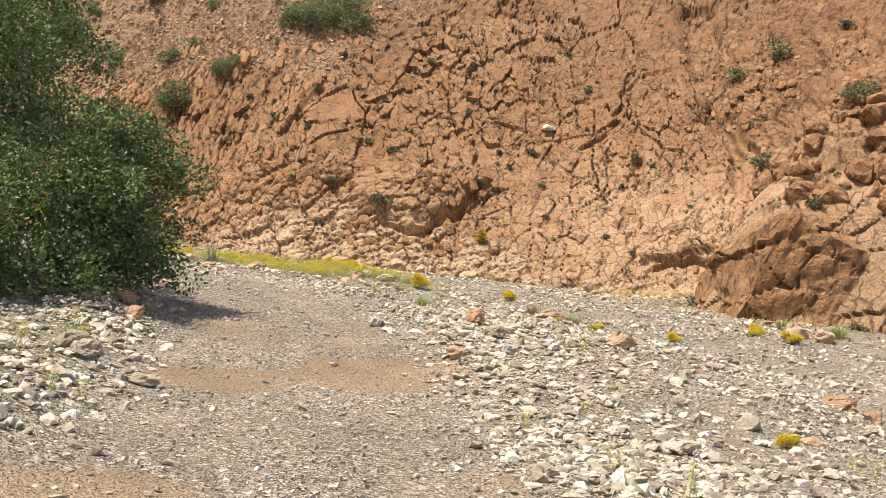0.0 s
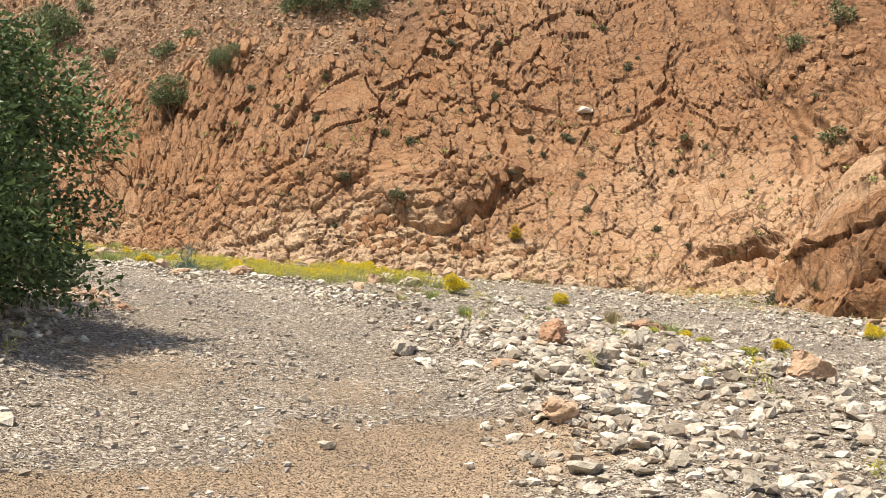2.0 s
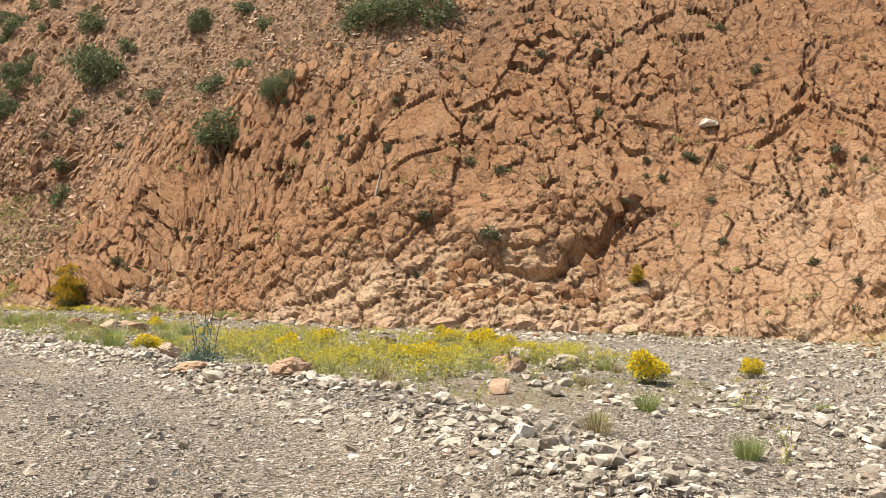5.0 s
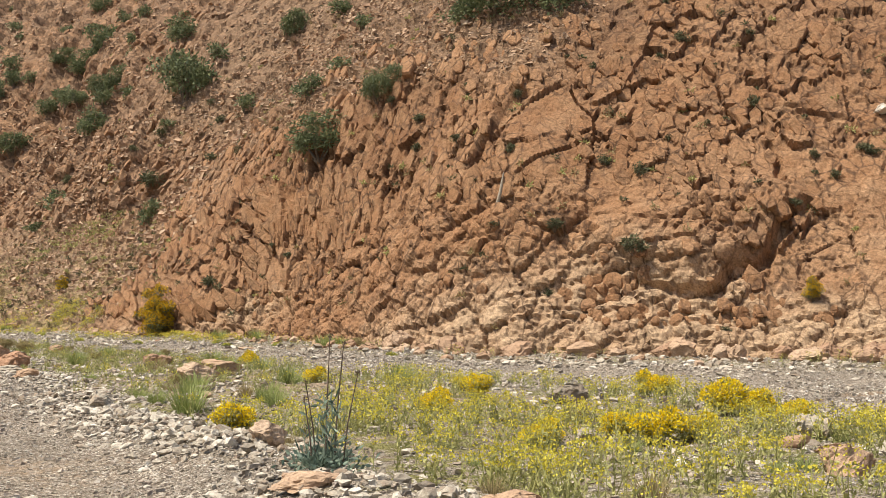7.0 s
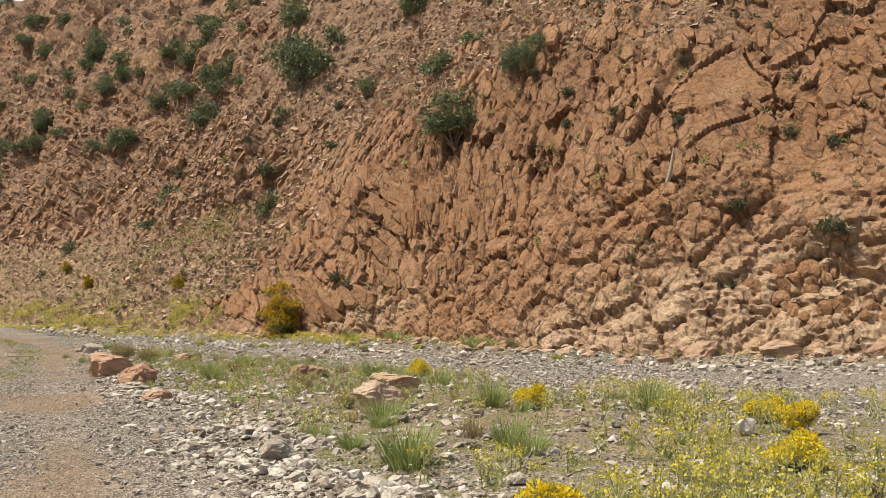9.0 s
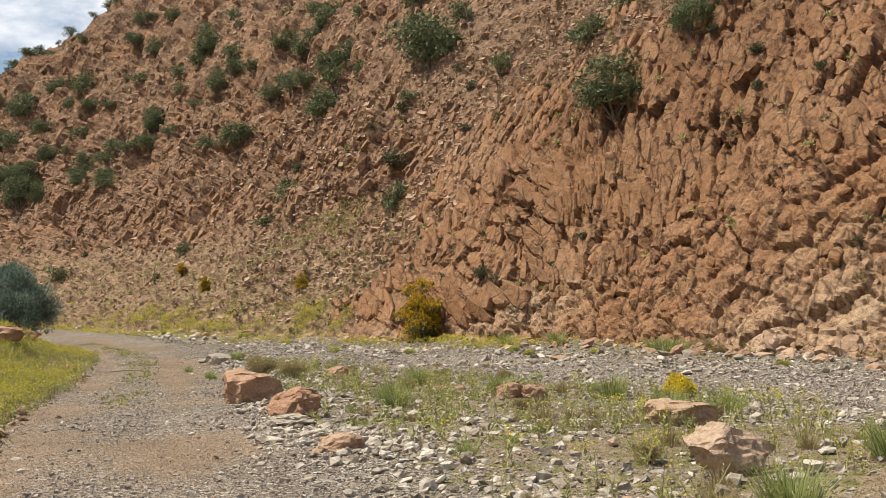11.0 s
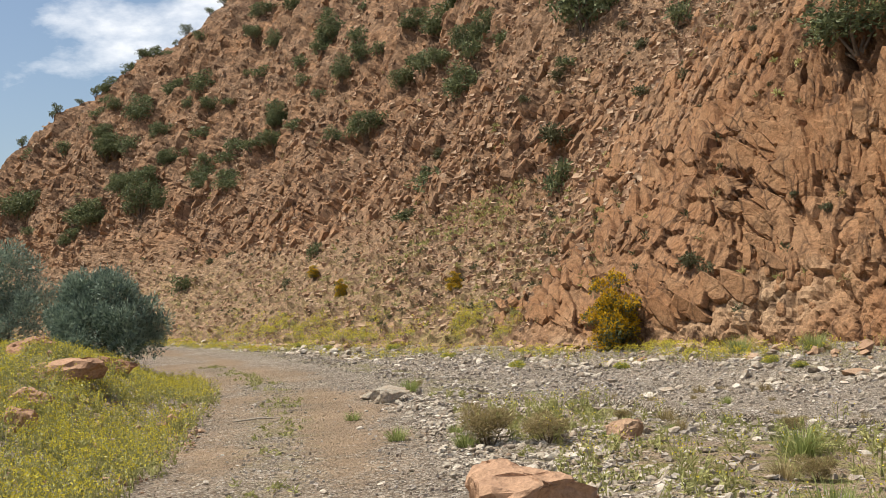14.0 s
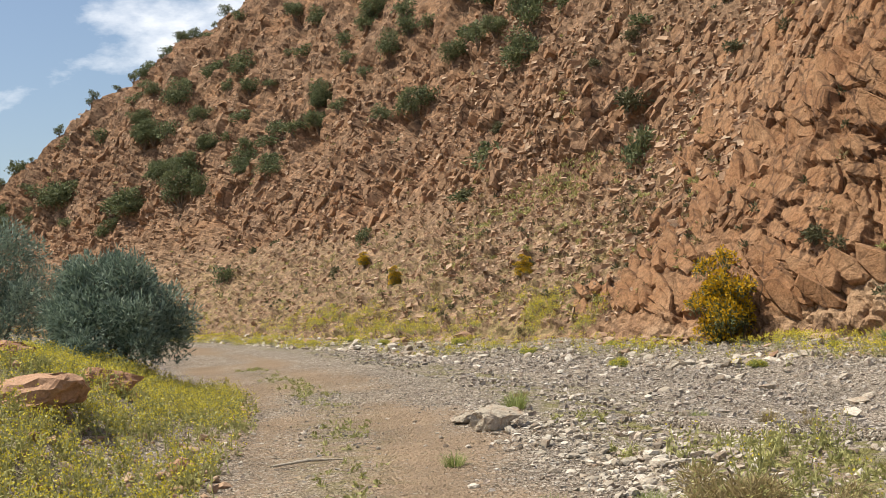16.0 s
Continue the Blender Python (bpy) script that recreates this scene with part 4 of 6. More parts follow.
    ok = np.flatnonzero((CLIFF_A > 30) & (CLIFF_A < 125) & (CLIFF_POINTS[:, 2] > 2) & (CLIFF_POINTS[:, 2] < 34) & (rng.uniform(0, 1, len(CLIFF_A)) < (0.12 + 0.88 * patchy(CLIFF_A, CLIFF_B, 3.0, 265)) * (1 - 0.75 * SCREE)))
    q = CLIFF_POINTS[rng.choice(ok, 13000, replace=False)] + CLIFF_NORMALS[ok[0]] * 0.03
    me = gravel_mesh("slope_rubble", q[:, 0], q[:, 1], q[:, 2], 0.16 + 0.34 * rng.uniform(0, 1, len(q)) ** 3, 267, RED, 0.85, 0.45, CHIP)
    thing("slope_rubble", me, "reddish rubble lodged all over the steep slope", "stones", kind="stuff")


lay_gravel()



def plate(seed):
    """An angular rock plate of about unit size: a many-sided outline with a narrower, uneven top."""
    rng = np.random.default_rng(seed)
    n = int(rng.integers(5, 8))
    w = (np.arange(n) + rng.uniform(-0.3, 0.3, n)) * 2 * math.pi / n
    r = rng.uniform(0.38, 0.56, n)
    ring = np.stack([r * np.cos(w), r * np.sin(w)], 1)
    slope = rng.uniform(-0.25, 0.25, 2)
    low = np.c_[ring * 1.05, np.full(n, -0.5)]
    mid = np.c_[ring, 0.28 + ring @ slope]
    top = np.c_[ring * rng.uniform(0.78, 0.92, (n, 1)), 0.48 + ring @ slope + rng.uniform(-0.06, 0.06, n)]
    v = np.vstack([low, mid, top, [(0, 0, 0.5)]])
    faces = []
    for k in range(n):
        m = (k + 1) % n
        for base in (0, n):
            faces += [(base + k, base + m, base + n + m), (base + k, base + n + m, base + n + k)]
        faces.append((2 * n + k, 2 * n + m, 3 * n))
    return v, np.array(faces)


def cliff_slabs():
    """Angular slabs and plates that stand proud of the cliff, parts of it; the lesser ones joined."""
    rng = np.random.default_rng(271)
    host = bpy.data.objects["cliff"]
    shapes = {"knob": [blob(700 + k, 2, 9, 0.7) for k in range(5)], "block": [blob(740 + k, 3, 8, 1.0) for k in range(6)], "plate": [plate(710 + k) for k in range(12)]}
    meshes = {key: [to_mesh("slab", v, f, [CLIFF]) for v, f in group] for key, group in shapes.items()}
    lesser = []
    # where, how many in all, how many as single parts, lean, length from and to, breadth, thickness
    for where, count, single, deg, lo, hi, breadth, thick in (("knobs", 520, 90, 20, 0.25, 0.75, 0.85, 0.55), ("scale", 1100, 70, 28, 0.35, 1.25, 0.62, 0.24), ("slit", 800, 60, 16, 0.4, 1.5, 0.42, 0.22), ("lean", 640, 60, 58, 0.5, 1.9, 0.34, 0.26), ("wall", 420, 10, 20, 0.25, 0.8, 0.6, 0.16)):
        chance = FORMS[where] * patchy(CLIFF_A, CLIFF_B, 2.6, 273) ** 1.5
        ok = np.flatnonzero((CLIFF_POINTS[:, 2] > 0.3) & (CLIFF_POINTS[:, 2] < 16) & (CLIFF_A > -24) & (CLIFF_A < 38) & (rng.uniform(0, 1, len(SCREE)) < chance))
        for n, i in enumerate(rng.choice(ok, min(count, len(ok)), replace=False)):
            normal = Vector(CLIFF_NORMALS[i])
            up = (Vector((0, 0, 1)) - normal * normal.z).normalized()
            side = up.cross(normal)
            turn = Matrix((side, up, normal)).transposed().to_4x4()
            lean = Matrix.Rotation(radians(deg + rng.normal(0, 9)), 4, "Z") @ Euler((rng.normal(0.22, 0.09), rng.normal(0, 0.12), 0)).to_matrix().to_4x4()
            t_ = rng.uniform()
            s_ = (lo + (hi - lo) * t_**2.2) if n >= single else (lo + (hi - lo) * (0.45 + 0.55 * t_))
            size = Matrix.Diagonal((s_ * breadth * rng.uniform(0.7, 1.3), s_, max(0.10, s_ * thick * rng.uniform(0.7, 1.4)), 1))
            m = Matrix.Translation(Vector(CLIFF_POINTS[i]) + normal * (0.01 if where != "knobs" else -0.05 * s_)) @ turn @ lean @ size
            key = "knob" if where == "knobs" else "plate"
            k = n % len(shapes[key])
            if n < single:
                ob = new("slab", meshes[key][k])
                ob.parent = host
                ob.matrix_basis = m
            else:
                v, f = shapes[key][k]
                a_ = np.array(m)
                lesser.append((v @ a_[:3, :3].T + a_[:3, 3], f))
    # rounded blocks heaped over the spur
    ok = np.flatnonzero((CLIFF_POINTS[:, 0] > 9) & (CLIFF_POINTS[:, 0] < 24) & (CLIFF_POINTS[:, 1] < 61) & (CLIFF_POINTS[:, 2] > 4.6) & (CLIFF_POINTS[:, 2] < 9.5))
    for n, i in enumerate(rng.choice(ok, 230, replace=False)):
        s_ = 0.35 + 0.9 * rng.uniform() ** 1.6
        m = Matrix.Translation(CLIFF_POINTS[i]) @ Euler((rng.normal(0, 0.4), rng.normal(0, 0.4), rng.uniform(0, 6.3))).to_matrix().to_4x4() @ Matrix.Diagonal((s_ * rng.uniform(0.9, 1.5), s_, s_ * rng.uniform(0.8, 1.2), 1))
        if s_ > 0.9:
            ob = new("block", meshes["block"][n % 6])
            ob.parent = host
            ob.matrix_basis = m
        else:
            v, f = shapes["block"][n % 6]
            a_ = np.array(m)
            lesser.append((v @ a_[:3, :3].T + a_[:3, 3], f))
    # upright splinters and blocks of the far slope
    near = len(lesser)
    small = [plate(730 + k) for k in range(6)]
    far = np.flatnonzero((CLIFF_A > 27) & (CLIFF_A < 125) & (CLIFF_POINTS[:, 2] > 2.5) & (CLIFF_POINTS[:, 2] < 30) & (CLIFF_NORMALS[:, 2] < 0.78) & (rng.uniform(0, 1, len(SCREE)) < (1.05 - SCREE) * patchy(CLIFF_A, CLIFF_B, 4.0, 275)))
    for n, i in enumerate(rng.choice(far, 4200, replace=False)):
        normal = Vector(CLIFF_NORMALS[i])
        up = (Vector((0, 0, 1)) - normal * normal.z).normalized()
        turn = Matrix((up.cross(normal), up, normal)).transposed().to_4x4()
        lean = Euler((rng.normal(0.1, 0.2), rng.normal(0, 0.2), rng.normal(-0.05, 0.22))).to_matrix().to_4x4()
        s_ = 0.2 + 0.85 * rng.uniform() ** 4
        m = np.array(Matrix.Translation(CLIFF_POINTS[i]) @ turn @ lean @ Matrix.Diagonal((s_ * rng.uniform(0.4, 0.8), s_ * rng.uniform(0.7, 1.5), s_ * rng.uniform(0.35, 0.6), 1)))
        v, f = small[n % 6]
        lesser.append((v @ m[:3, :3].T + m[:3, 3], f))
    me = to_mesh("lesser_slabs", *joined(lesser), [CLIFF])
    add_layer(me, "far", np.repeat((np.arange(len(lesser)) >= near) * rng.uniform(0.3, 1.0, len(lesser)), [len(v) for v, f in lesser]))
    child("lesser_slabs", me, host, "", "stuff")


def joined(pieces):
    verts, faces, at = [], [], 0
    for v, f in pieces:
        verts.append(v)
        faces.append(f + at)
        at += len(v)
    return np.vstack(verts), np.vstack(faces)


cliff_slabs()

ROCKS = {}
for tone, mat in (("pale", PALE), ("red", RED)):
    for k in range(5):
        v, f = blob(20 + k + (50 if tone == "red" else 0), 4, 15, 1.1)
        ROCKS[tone, k] = to_mesh("rock", v, f, [mat])
    for k in range(5, 9):
        v, f = blob(20 + k + (50 if tone == "red" else 0), 2, 11, 1.4)
        ROCKS[tone, k] = to_mesh("rock", v, f, [mat])
for k in (0, 1, 3, 4):
    ROCKS["orange", k] = to_mesh("rock", *blob(70 + k, 4, 15, 1.1), [ORANGE])
ROCKS["chalk", 0] = to_mesh("rock", *blob(21, 4, 15, 1.1), [CHALK])


def rock(x, y, size, tone, variant, turn, label, group="", sink=0.18, tip=0.0, z=None, name="rock"):
    ob = new(name, ROCKS[tone, variant])
    g = float(ground_height(x, y)[0]) if z is None else z
    ob.matrix_basis = pose(x, y, g + size[2] * (0.5 - sink), tip, tip * 0.4, turn) @ Matrix.Diagonal((*size, 1))
    return tagged(ob, label, "rock", group)


# single rocks: x, y, (length, width, height), tone, variant, turn, label
for args in (
    (0.82, 23.05, (0.38, 0.34, 0.36), "orange", 0, 20, "rust-red boulder among pale stones on the bank"),
    (0.62, 22.6, (0.22, 0.18, 0.14), "red", 1, 70, "small orange rock beside a red boulder"),
    (1.84, 23.55, (0.44, 0.36, 0.30), "pale", 0, 100, "chalky white boulder on the gravel bank"),
    (2.6, 24.6, (0.55, 0.4, 0.3), "pale", 1, 30, "pale grey rock on the gravel bank"),
    (3.09, 20.0, (0.5, 0.42, 0.34), "red", 2, 10, "brown and white rock on grey gravel"),
    (2.7, 19.95, (0.36, 0.30, 0.24), "pale", 2, 60, "white rock leaning on a brown one"),
    (6.04, 25.2, (0.75, 0.45, 0.34), "pale", 3, 15, "large white rock on river gravel"),
    (-0.95, 20.55, (0.34, 0.28, 0.22), "pale", 4, 40, "tan angular rock at the edge of the track"),
    (-0.7, 19.9, (0.28, 0.2, 0.1), "pale", 1, 130, "flat pale stone at the edge of the track"),
    (0.04, 18.85, (0.3, 0.2, 0.08), "red", 3, 10, "flat tan slab on the bank"),
    (1.05, 20.9, (0.5, 0.36, 0.3), "pale", 2, 75, "white rock on the bank of the track"),
    (1.1, 18.3, (0.42, 0.3, 0.22), "pale", 3, 20, "pale rock in the gravel"),
    (0.38, 16.4, (0.34, 0.26, 0.2), "red", 4, 55, "brown stone at the edge of the track"),
    (2.46, 11.5, (0.36, 0.26, 0.16), "pale", 0, 25, "flat white stone on grey gravel"),
    (2.9, 28.9, (0.65, 0.4, 0.32), "red", 1, 5, "tan boulder on the gravel bank"),
    (7.0, 20.4, (0.8, 0.55, 0.36), "red", 0, 35, "grey-brown slab at the edge of the river bed"),
    (7.9, 21.4, (0.5, 0.4, 0.34), "red", 3, 80, "orange rock at the edge of the river bed"),
    (12.0, 40.6, (0.9, 0.7, 0.7), "red", 2, 10, "tan boulder under the cliff spur"),
    (13.4, 41.5, (1.0, 0.7, 0.55), "red", 4, 50, "tan boulder under the cliff spur"),
    (-4.7, 31.7, (0.5, 0.34, 0.24), "red", 0, 15, "rust-brown rock on the bank of the track"),
    (-7.3, 35.9, (0.40, 0.34, 0.30), "red", 1, 40, "tan rock beside yellow flowers"),
    (-6.3, 33.5, (0.55, 0.35, 0.14), "red", 3, 0, "flat brown slab on the bank"),
    (-2.4, 35.3, (0.55, 0.42, 0.34), "red", 2, 60, "tan boulder among yellow flowers"),
    (-1.6, 36.6, (0.5, 0.4, 0.3), "pale", 0, 15, "pale boulder among yellow flowers"),
    (-2.2, 38.2, (0.55, 0.4, 0.36), "pale", 4, 95, "pale boulder among yellow flowers"),
    (-4.9, 41.5, (0.62, 0.42, 0.34), "pale", 3, 25, "pale boulder on the gravel bar"),
    (-12.2, 48.9, (0.85, 0.5, 0.34), "red", 4, 12, "smooth tan boulder on the gravel bar"),
    (-10.9, 40.3, (0.36, 0.28, 0.26), "pale", 1, 30, "white stone on the bank of the track"),
    (-11.4, 45.4, (0.75, 0.55, 0.48), "red", 1, 22, "rounded tan boulder in the gravel bar"),
    (-14.9, 46.0, (0.5, 0.32, 0.2), "red", 3, 10, "tan block at the edge of the track"),
    (-16.6, 48.6, (0.58, 0.32, 0.16), "pale", 2, 10, "flat pale slab at the edge of the track"),
    (-16.85, 49.3, (0.72, 0.55, 0.46), "orange", 0, 40, "orange sandstone boulder beside the track"),
    (-18.3, 50.9, (0.85, 0.62, 0.56), "orange", 4, 15, "large orange sandstone boulder beside the track"),
    (-18.95, 52.0, (0.52, 0.42, 0.42), "orange", 1, 120, "orange boulder at the edge of the track"),
    (-14.95, 52.0, (0.4, 0.3, 0.26), "red", 3, 30, "pale stone on the gravel bar"),
    (-14.55, 52.0, (0.45, 0.32, 0.26), "red", 4, 70, "tan stone on the gravel bar"),
    (-24.25, 60.85, (0.62, 0.42, 0.34), "pale", 4, 20, "grey-white rock at the edge of the track"),
    (-24.9, 61.4, (0.4, 0.26, 0.14), "pale", 0, 65, "flat pale stone at the edge of the track"),
    (-19.0, 55.5, (0.4, 0.3, 0.24), "red", 3, 45, "tan stone on the gravel bar"),
    (-27.9, 57.6, (1.35, 0.9, 0.4), "orange", 3, 42, "broad flat sandstone slab on the flowery bank"),
    (-28.9, 59.9, (0.95, 0.6, 0.4), "orange", 1, 40, "low sandstone slab on the flowery bank"),
    (-30.3, 59.7, (0.95, 0.7, 0.45), "orange", 0, 60, "sandstone slab on the flowery bank"),
    (-26.6, 55.6, (0.6, 0.45, 0.35), "orange", 1, 10, "brown sandstone block on the flowery bank"),
    (-25.6, 54.4, (0.45, 0.36, 0.42), "orange", 4, 85, "brown sandstone block on the flowery bank"),
    (-24.6, 54.3, (0.34, 0.26, 0.24), "orange", 0, 15, "brown stone on the flowery bank"),
    (-26.0, 57.6, (0.32, 0.25, 0.26), "orange", 0, 35, "brown stone at the edge of the track"),
    (-4.0, 13.6, (0.40, 0.32, 0.30), "pale", 0, 15, "white boulder on the rubble bank"),
    (-3.75, 13.3, (0.34, 0.3, 0.28), "pale", 2, 50, "pale boulder on the rubble bank"),
    (-3.05, 13.0, (0.48, 0.24, 0.17), "pale", 3, -8, "long white rock on the rubble bank"),
    (-3.5, 11.6, (0.28, 0.2, 0.14), "pale", 4, 10, "grey-white rock on the rubble bank"),
    (-4.4, 12.6, (0.36, 0.26, 0.2), "pale", 1, 30, "pale rock on the rubble bank"),
    (-4.6, 18.2, (0.4, 0.3, 0.28), "red", 1, 30, "brown rock under the tree"),
    (-4.2, 17.1, (0.34, 0.3, 0.24), "red", 3, 80, "brown rock under the tree"),
):
    x, y, size, tone, variant, turn, label = args
    rock(x, y, size, tone, variant, turn, label, sink=0.3 if "flowery" in label else 0.18)


def lesser_rocks():
    rng = np.random.default_rng(301)
    def lay(n, box, keep, tone_share, sizes, label, group, seed):
        x, y, z, size = scatter(seed, n, box, keep, sizes, 2.2)
        for k in range(len(x)):
            tone = "red" if rng.uniform() < tone_share else "pale"
            s = size[k]
            dims = (s * rng.uniform(0.9, 1.3), s * rng.uniform(0.7, 1.0), s * rng.uniform(0.45, 0.8))
            rock(x[k], y[k], dims, tone, int(rng.integers(5, 9)), rng.uniform(0, 360), ("tan" if tone == "red" else "pale") + label, group, 0.2, rng.uniform(-15, 15), z[k])
    lay(330, (-20, 5, 14, 56), lambda x, y, d, ry, bar: smoothstep(1.7, 2.4, d) * smoothstep(bar + 2, bar - 1, d) * 0.62, 0.3, (0.13, 0.28), " angular rock on the gravel bar", "rocks on the gravel bar", 311)
    lay(120, (-8, -1, 6, 20), lambda x, y, d, ry, bar: smoothstep(-1.8, -2.4, d) * smoothstep(-6.5, -4, d) * 0.9, 0.1, (0.11, 0.25), " angular rock on the rubble bank", "rocks on the rubble bank", 321)
    lay(90, (1, 12, 10, 40), lambda x, y, d, ry, bar: smoothstep(2.4, 3.4, d) * smoothstep(11, 8, d) * 0.6, 0.15, (0.14, 0.3), " angular rock beside the river bed", "rocks beside the river bed", 331)
    lay(110, (-42, -20, 44, 66), lambda x, y, d, ry, bar: smoothstep(-1.9, -2.4, d) * smoothstep(-9, -5, d) * 0.55, 0.75, (0.15, 0.4), " stone on the flowery bank", "stones on the flowery bank", 341)


lesser_rocks()


def foot_boulders():
    """Fallen blocks lying against the foot of the cliff."""
    rng = np.random.default_rng(351)
    run = np.flatnonzero((FOOT[:, 0] > -14) & (FOOT[:, 0] < 9) & (FOOT[:, 1] > 60))
    for k in range(44):
        i = int(rng.choice(run))
        tan = FOOT[i + 1, :2] - FOOT[i - 1, :2]
        tan /= np.linalg.norm(tan)
        off = rng.uniform(-0.1, 1.3) if k % 3 else rng.uniform(1.0, 3.0)
        x, y = FOOT[i, 0] - tan[1] * off * (1 if tan[0] < 0 else -1), FOOT[i, 1] - abs(tan[0]) * off
        w = rng.uniform(0.5, 1.35) if k % 3 else rng.uniform(0.3, 0.6)
        rock(float(x), float(y), (w, w * rng.uniform(0.6, 0.9), w * rng.uniform(0.5, 0.85)), "red", int(rng.integers(0, 5)), rng.uniform(0, 360), "rounded tan boulder at the foot of the cliff", "boulders at the cliff foot", 0.3, rng.uniform(-12, 12))


foot_boulders()


def cliff_spot(x, y):
    """The place of the cliff's surface over x, y."""
    k = int(np.argmin((CLIFF_POINTS[:, 0] - x) ** 2 + (CLIFF_POINTS[:, 1] - y) ** 2))
    return CLIFF_POINTS[k]


spot = cliff_spot(5.8, 73.4)
rock(spot[0], spot[1], (1.0, 0.6, 0.45), "chalk", 0, 20, "white slab lodged on a ledge of the cliff", z=spot[2], sink=0.05)


# a bare rock spur that juts from the cliff over the river bed
def spur_shape():
    """A rounded mass of rock cut by long leaning joints, with blocks set off along them."""
    v, f = blob(97, 7, 22, 0.35)
    joint_shade = np.zeros(len(v))
    p = v * (10.5, 8.5, 12.5)
    out = v / np.linalg.norm(v, axis=1, keepdims=True)
    u, h = p[:, 0] * 0.9 - p[:, 1] * 0.5, p[:, 2] + 0.25 * p[:, 1]
    u = u + 0.35 * vnoise(u / 1.6, h / 1.6, 181)
    h = h + 0.35 * vnoise(u / 1.6 + 9, h / 1.6, 182)
    for deg, wide, tall, step, deep, width, seed in ((-48, 1.7, 5.2, 0.22, 0.40, 0.05, 183), (38, 1.6, 3.4, 0.06, 0.16, 0.035, 185)):
        c, s_ = math.cos(radians(deg)), math.sin(radians(deg))
        f1, f2, r, ox, oy = worley((u * c + h * s_) / wide, (h * c - u * s_) / tall, seed)
        gap = smoothstep(width, width * 0.3, f2 - f1) * smoothstep(-0.4, 0.1, vnoise(u / 2.2, h / 2.2, seed + 1))
        p = p + out * ((r[0] - 0.5) * step + (r[1] - 0.5) * ox * step - deep * gap)[:, None]
        # the spur's joints carry painted shade too
        joint_shade = np.maximum(joint_shade, gap)
    return p / (10.5, 8.5, 12.5), f, joint_shade


v, f, joint_shade = spur_shape()
me = to_mesh("rock_spur", v, f, [CLIFF])
add_layer(me, "joint_shade", joint_shade)
spur = thing("rock_spur", me, "jointed orange rock spur jutting from the cliff", "rock")
spur.matrix_basis = pose(16.1, 51.0, -0.8, 4, 6, 35) @ Matrix.Diagonal((10.5, 8.5, 12.5, 1))


# ---- plants ----
def leaves(points, away, length, width, rng, droop=0.2):
    """Diamond-shaped leaves at points, each turned roughly away from its clump's centre."""
    n = len(points)
    d = away + rng.normal(0, 0.75, (n, 3))
    d[:, 2] += 0.25 - droop
    d /= np.linalg.norm(d, axis=1)[:, None]
    side = np.cross(d, rng.normal(0, 1, (n, 3)))
    side /= np.linalg.norm(side, axis=1)[:, None] + 1e-9
    up = np.cross(side, d)
    L = length * rng.uniform(0.6, 1.3, n)[:, None]
    W = width * rng.uniform(0.7, 1.3, n)[:, None]
    v = np.stack([points, points + d * L * 0.5 + side * W * 0.5 + up * W * 0.15, points + d * L, points + d * L * 0.5 - side * W * 0.5 + up * W * 0.15], 1)
    f = np.arange(4 * n).reshape(n, 4)
    return v.reshape(-1, 3), f


def crown_points(clumps, n, rng, shell=0.5):
    """n points spread over balls (x, y, z, radius), mostly near their surfaces, and the directions from their centres."""
    c = np.array(clumps, float)
    w = c[:, 3] ** 2
    pick = rng.choice(len(c), n, p=w / w.sum())
    d = rng.normal(0, 1, (n, 3))
    d /= np.linalg.norm(d, axis=1)[:, None]
    r = c[pick, 3] * (1 - shell * rng.uniform(0, 1, n) ** 1.6)
    r *= 1 + 0.28 * vnoise(d[:, 0] * 3 + pick * 7.3, d[:, 1] * 3 + d[:, 2] * 2.1, 17)
    return c[pick, :3] + d * r[:, None], d


def sub_clumps(clumps, each, share, rng):
    """Smaller balls over the surfaces of the balls, for an uneven outline."""
    out = []
    for x, y, z, r in clumps:
        for _ in range(each):
            d = rng.normal(0, 1, 3)
            d /= np.linalg.norm(d)
            d[2] = abs(d[2]) * 0.9 - 0.25
            q = r * rng.uniform(0.55, 1.0)
            out.append((x + d[0] * q, y + d[1] * q, z + d[2] * q, r * share * rng.uniform(0.6, 1.25)))
    return out


def tube(path, radii, sides=6):
    """A tapered tube along a path."""
    path, verts, faces = np.array(path, float), [], []
    for k, p in enumerate(path):
        t = path[min(k + 1, len(path) - 1)] - path[max(k - 1, 0)]
        t = t / (np.linalg.norm(t) + 1e-9)
        a = np.cross(t, (0.31, 0.95, 0.05))
        a /= np.linalg.norm(a) + 1e-9
        b = np.cross(t, a)
        for s in range(sides):
            w = 2 * math.pi * s / sides
            verts.append(p + radii[k] * (math.cos(w) * a + math.sin(w) * b))
    for k in range(len(path) - 1):
        for s in range(sides):
            faces.append((k * sides + s, k * sides + (s + 1) % sides, (k + 1) * sides + (s + 1) % sides, (k + 1) * sides + s))
    return np.array(verts), np.array(faces)


def limbs(base, tips, thick, rng):
    out = []
    for t in tips:
        base_, t = np.array(base, float), np.array(t, float)
        mid = base_ * 0.5 + t * 0.5 + rng.normal(0, 0.06, 3) * np.linalg.norm(t - base_) + (0, 0, 0.08 * np.linalg.norm(t - base_))
        out.append(tube([base_, base_ * 0.7 + mid * 0.3, mid, t], [thick, thick * 0.8, thick * 0.5, thick * 0.15]))
    return joined(out)


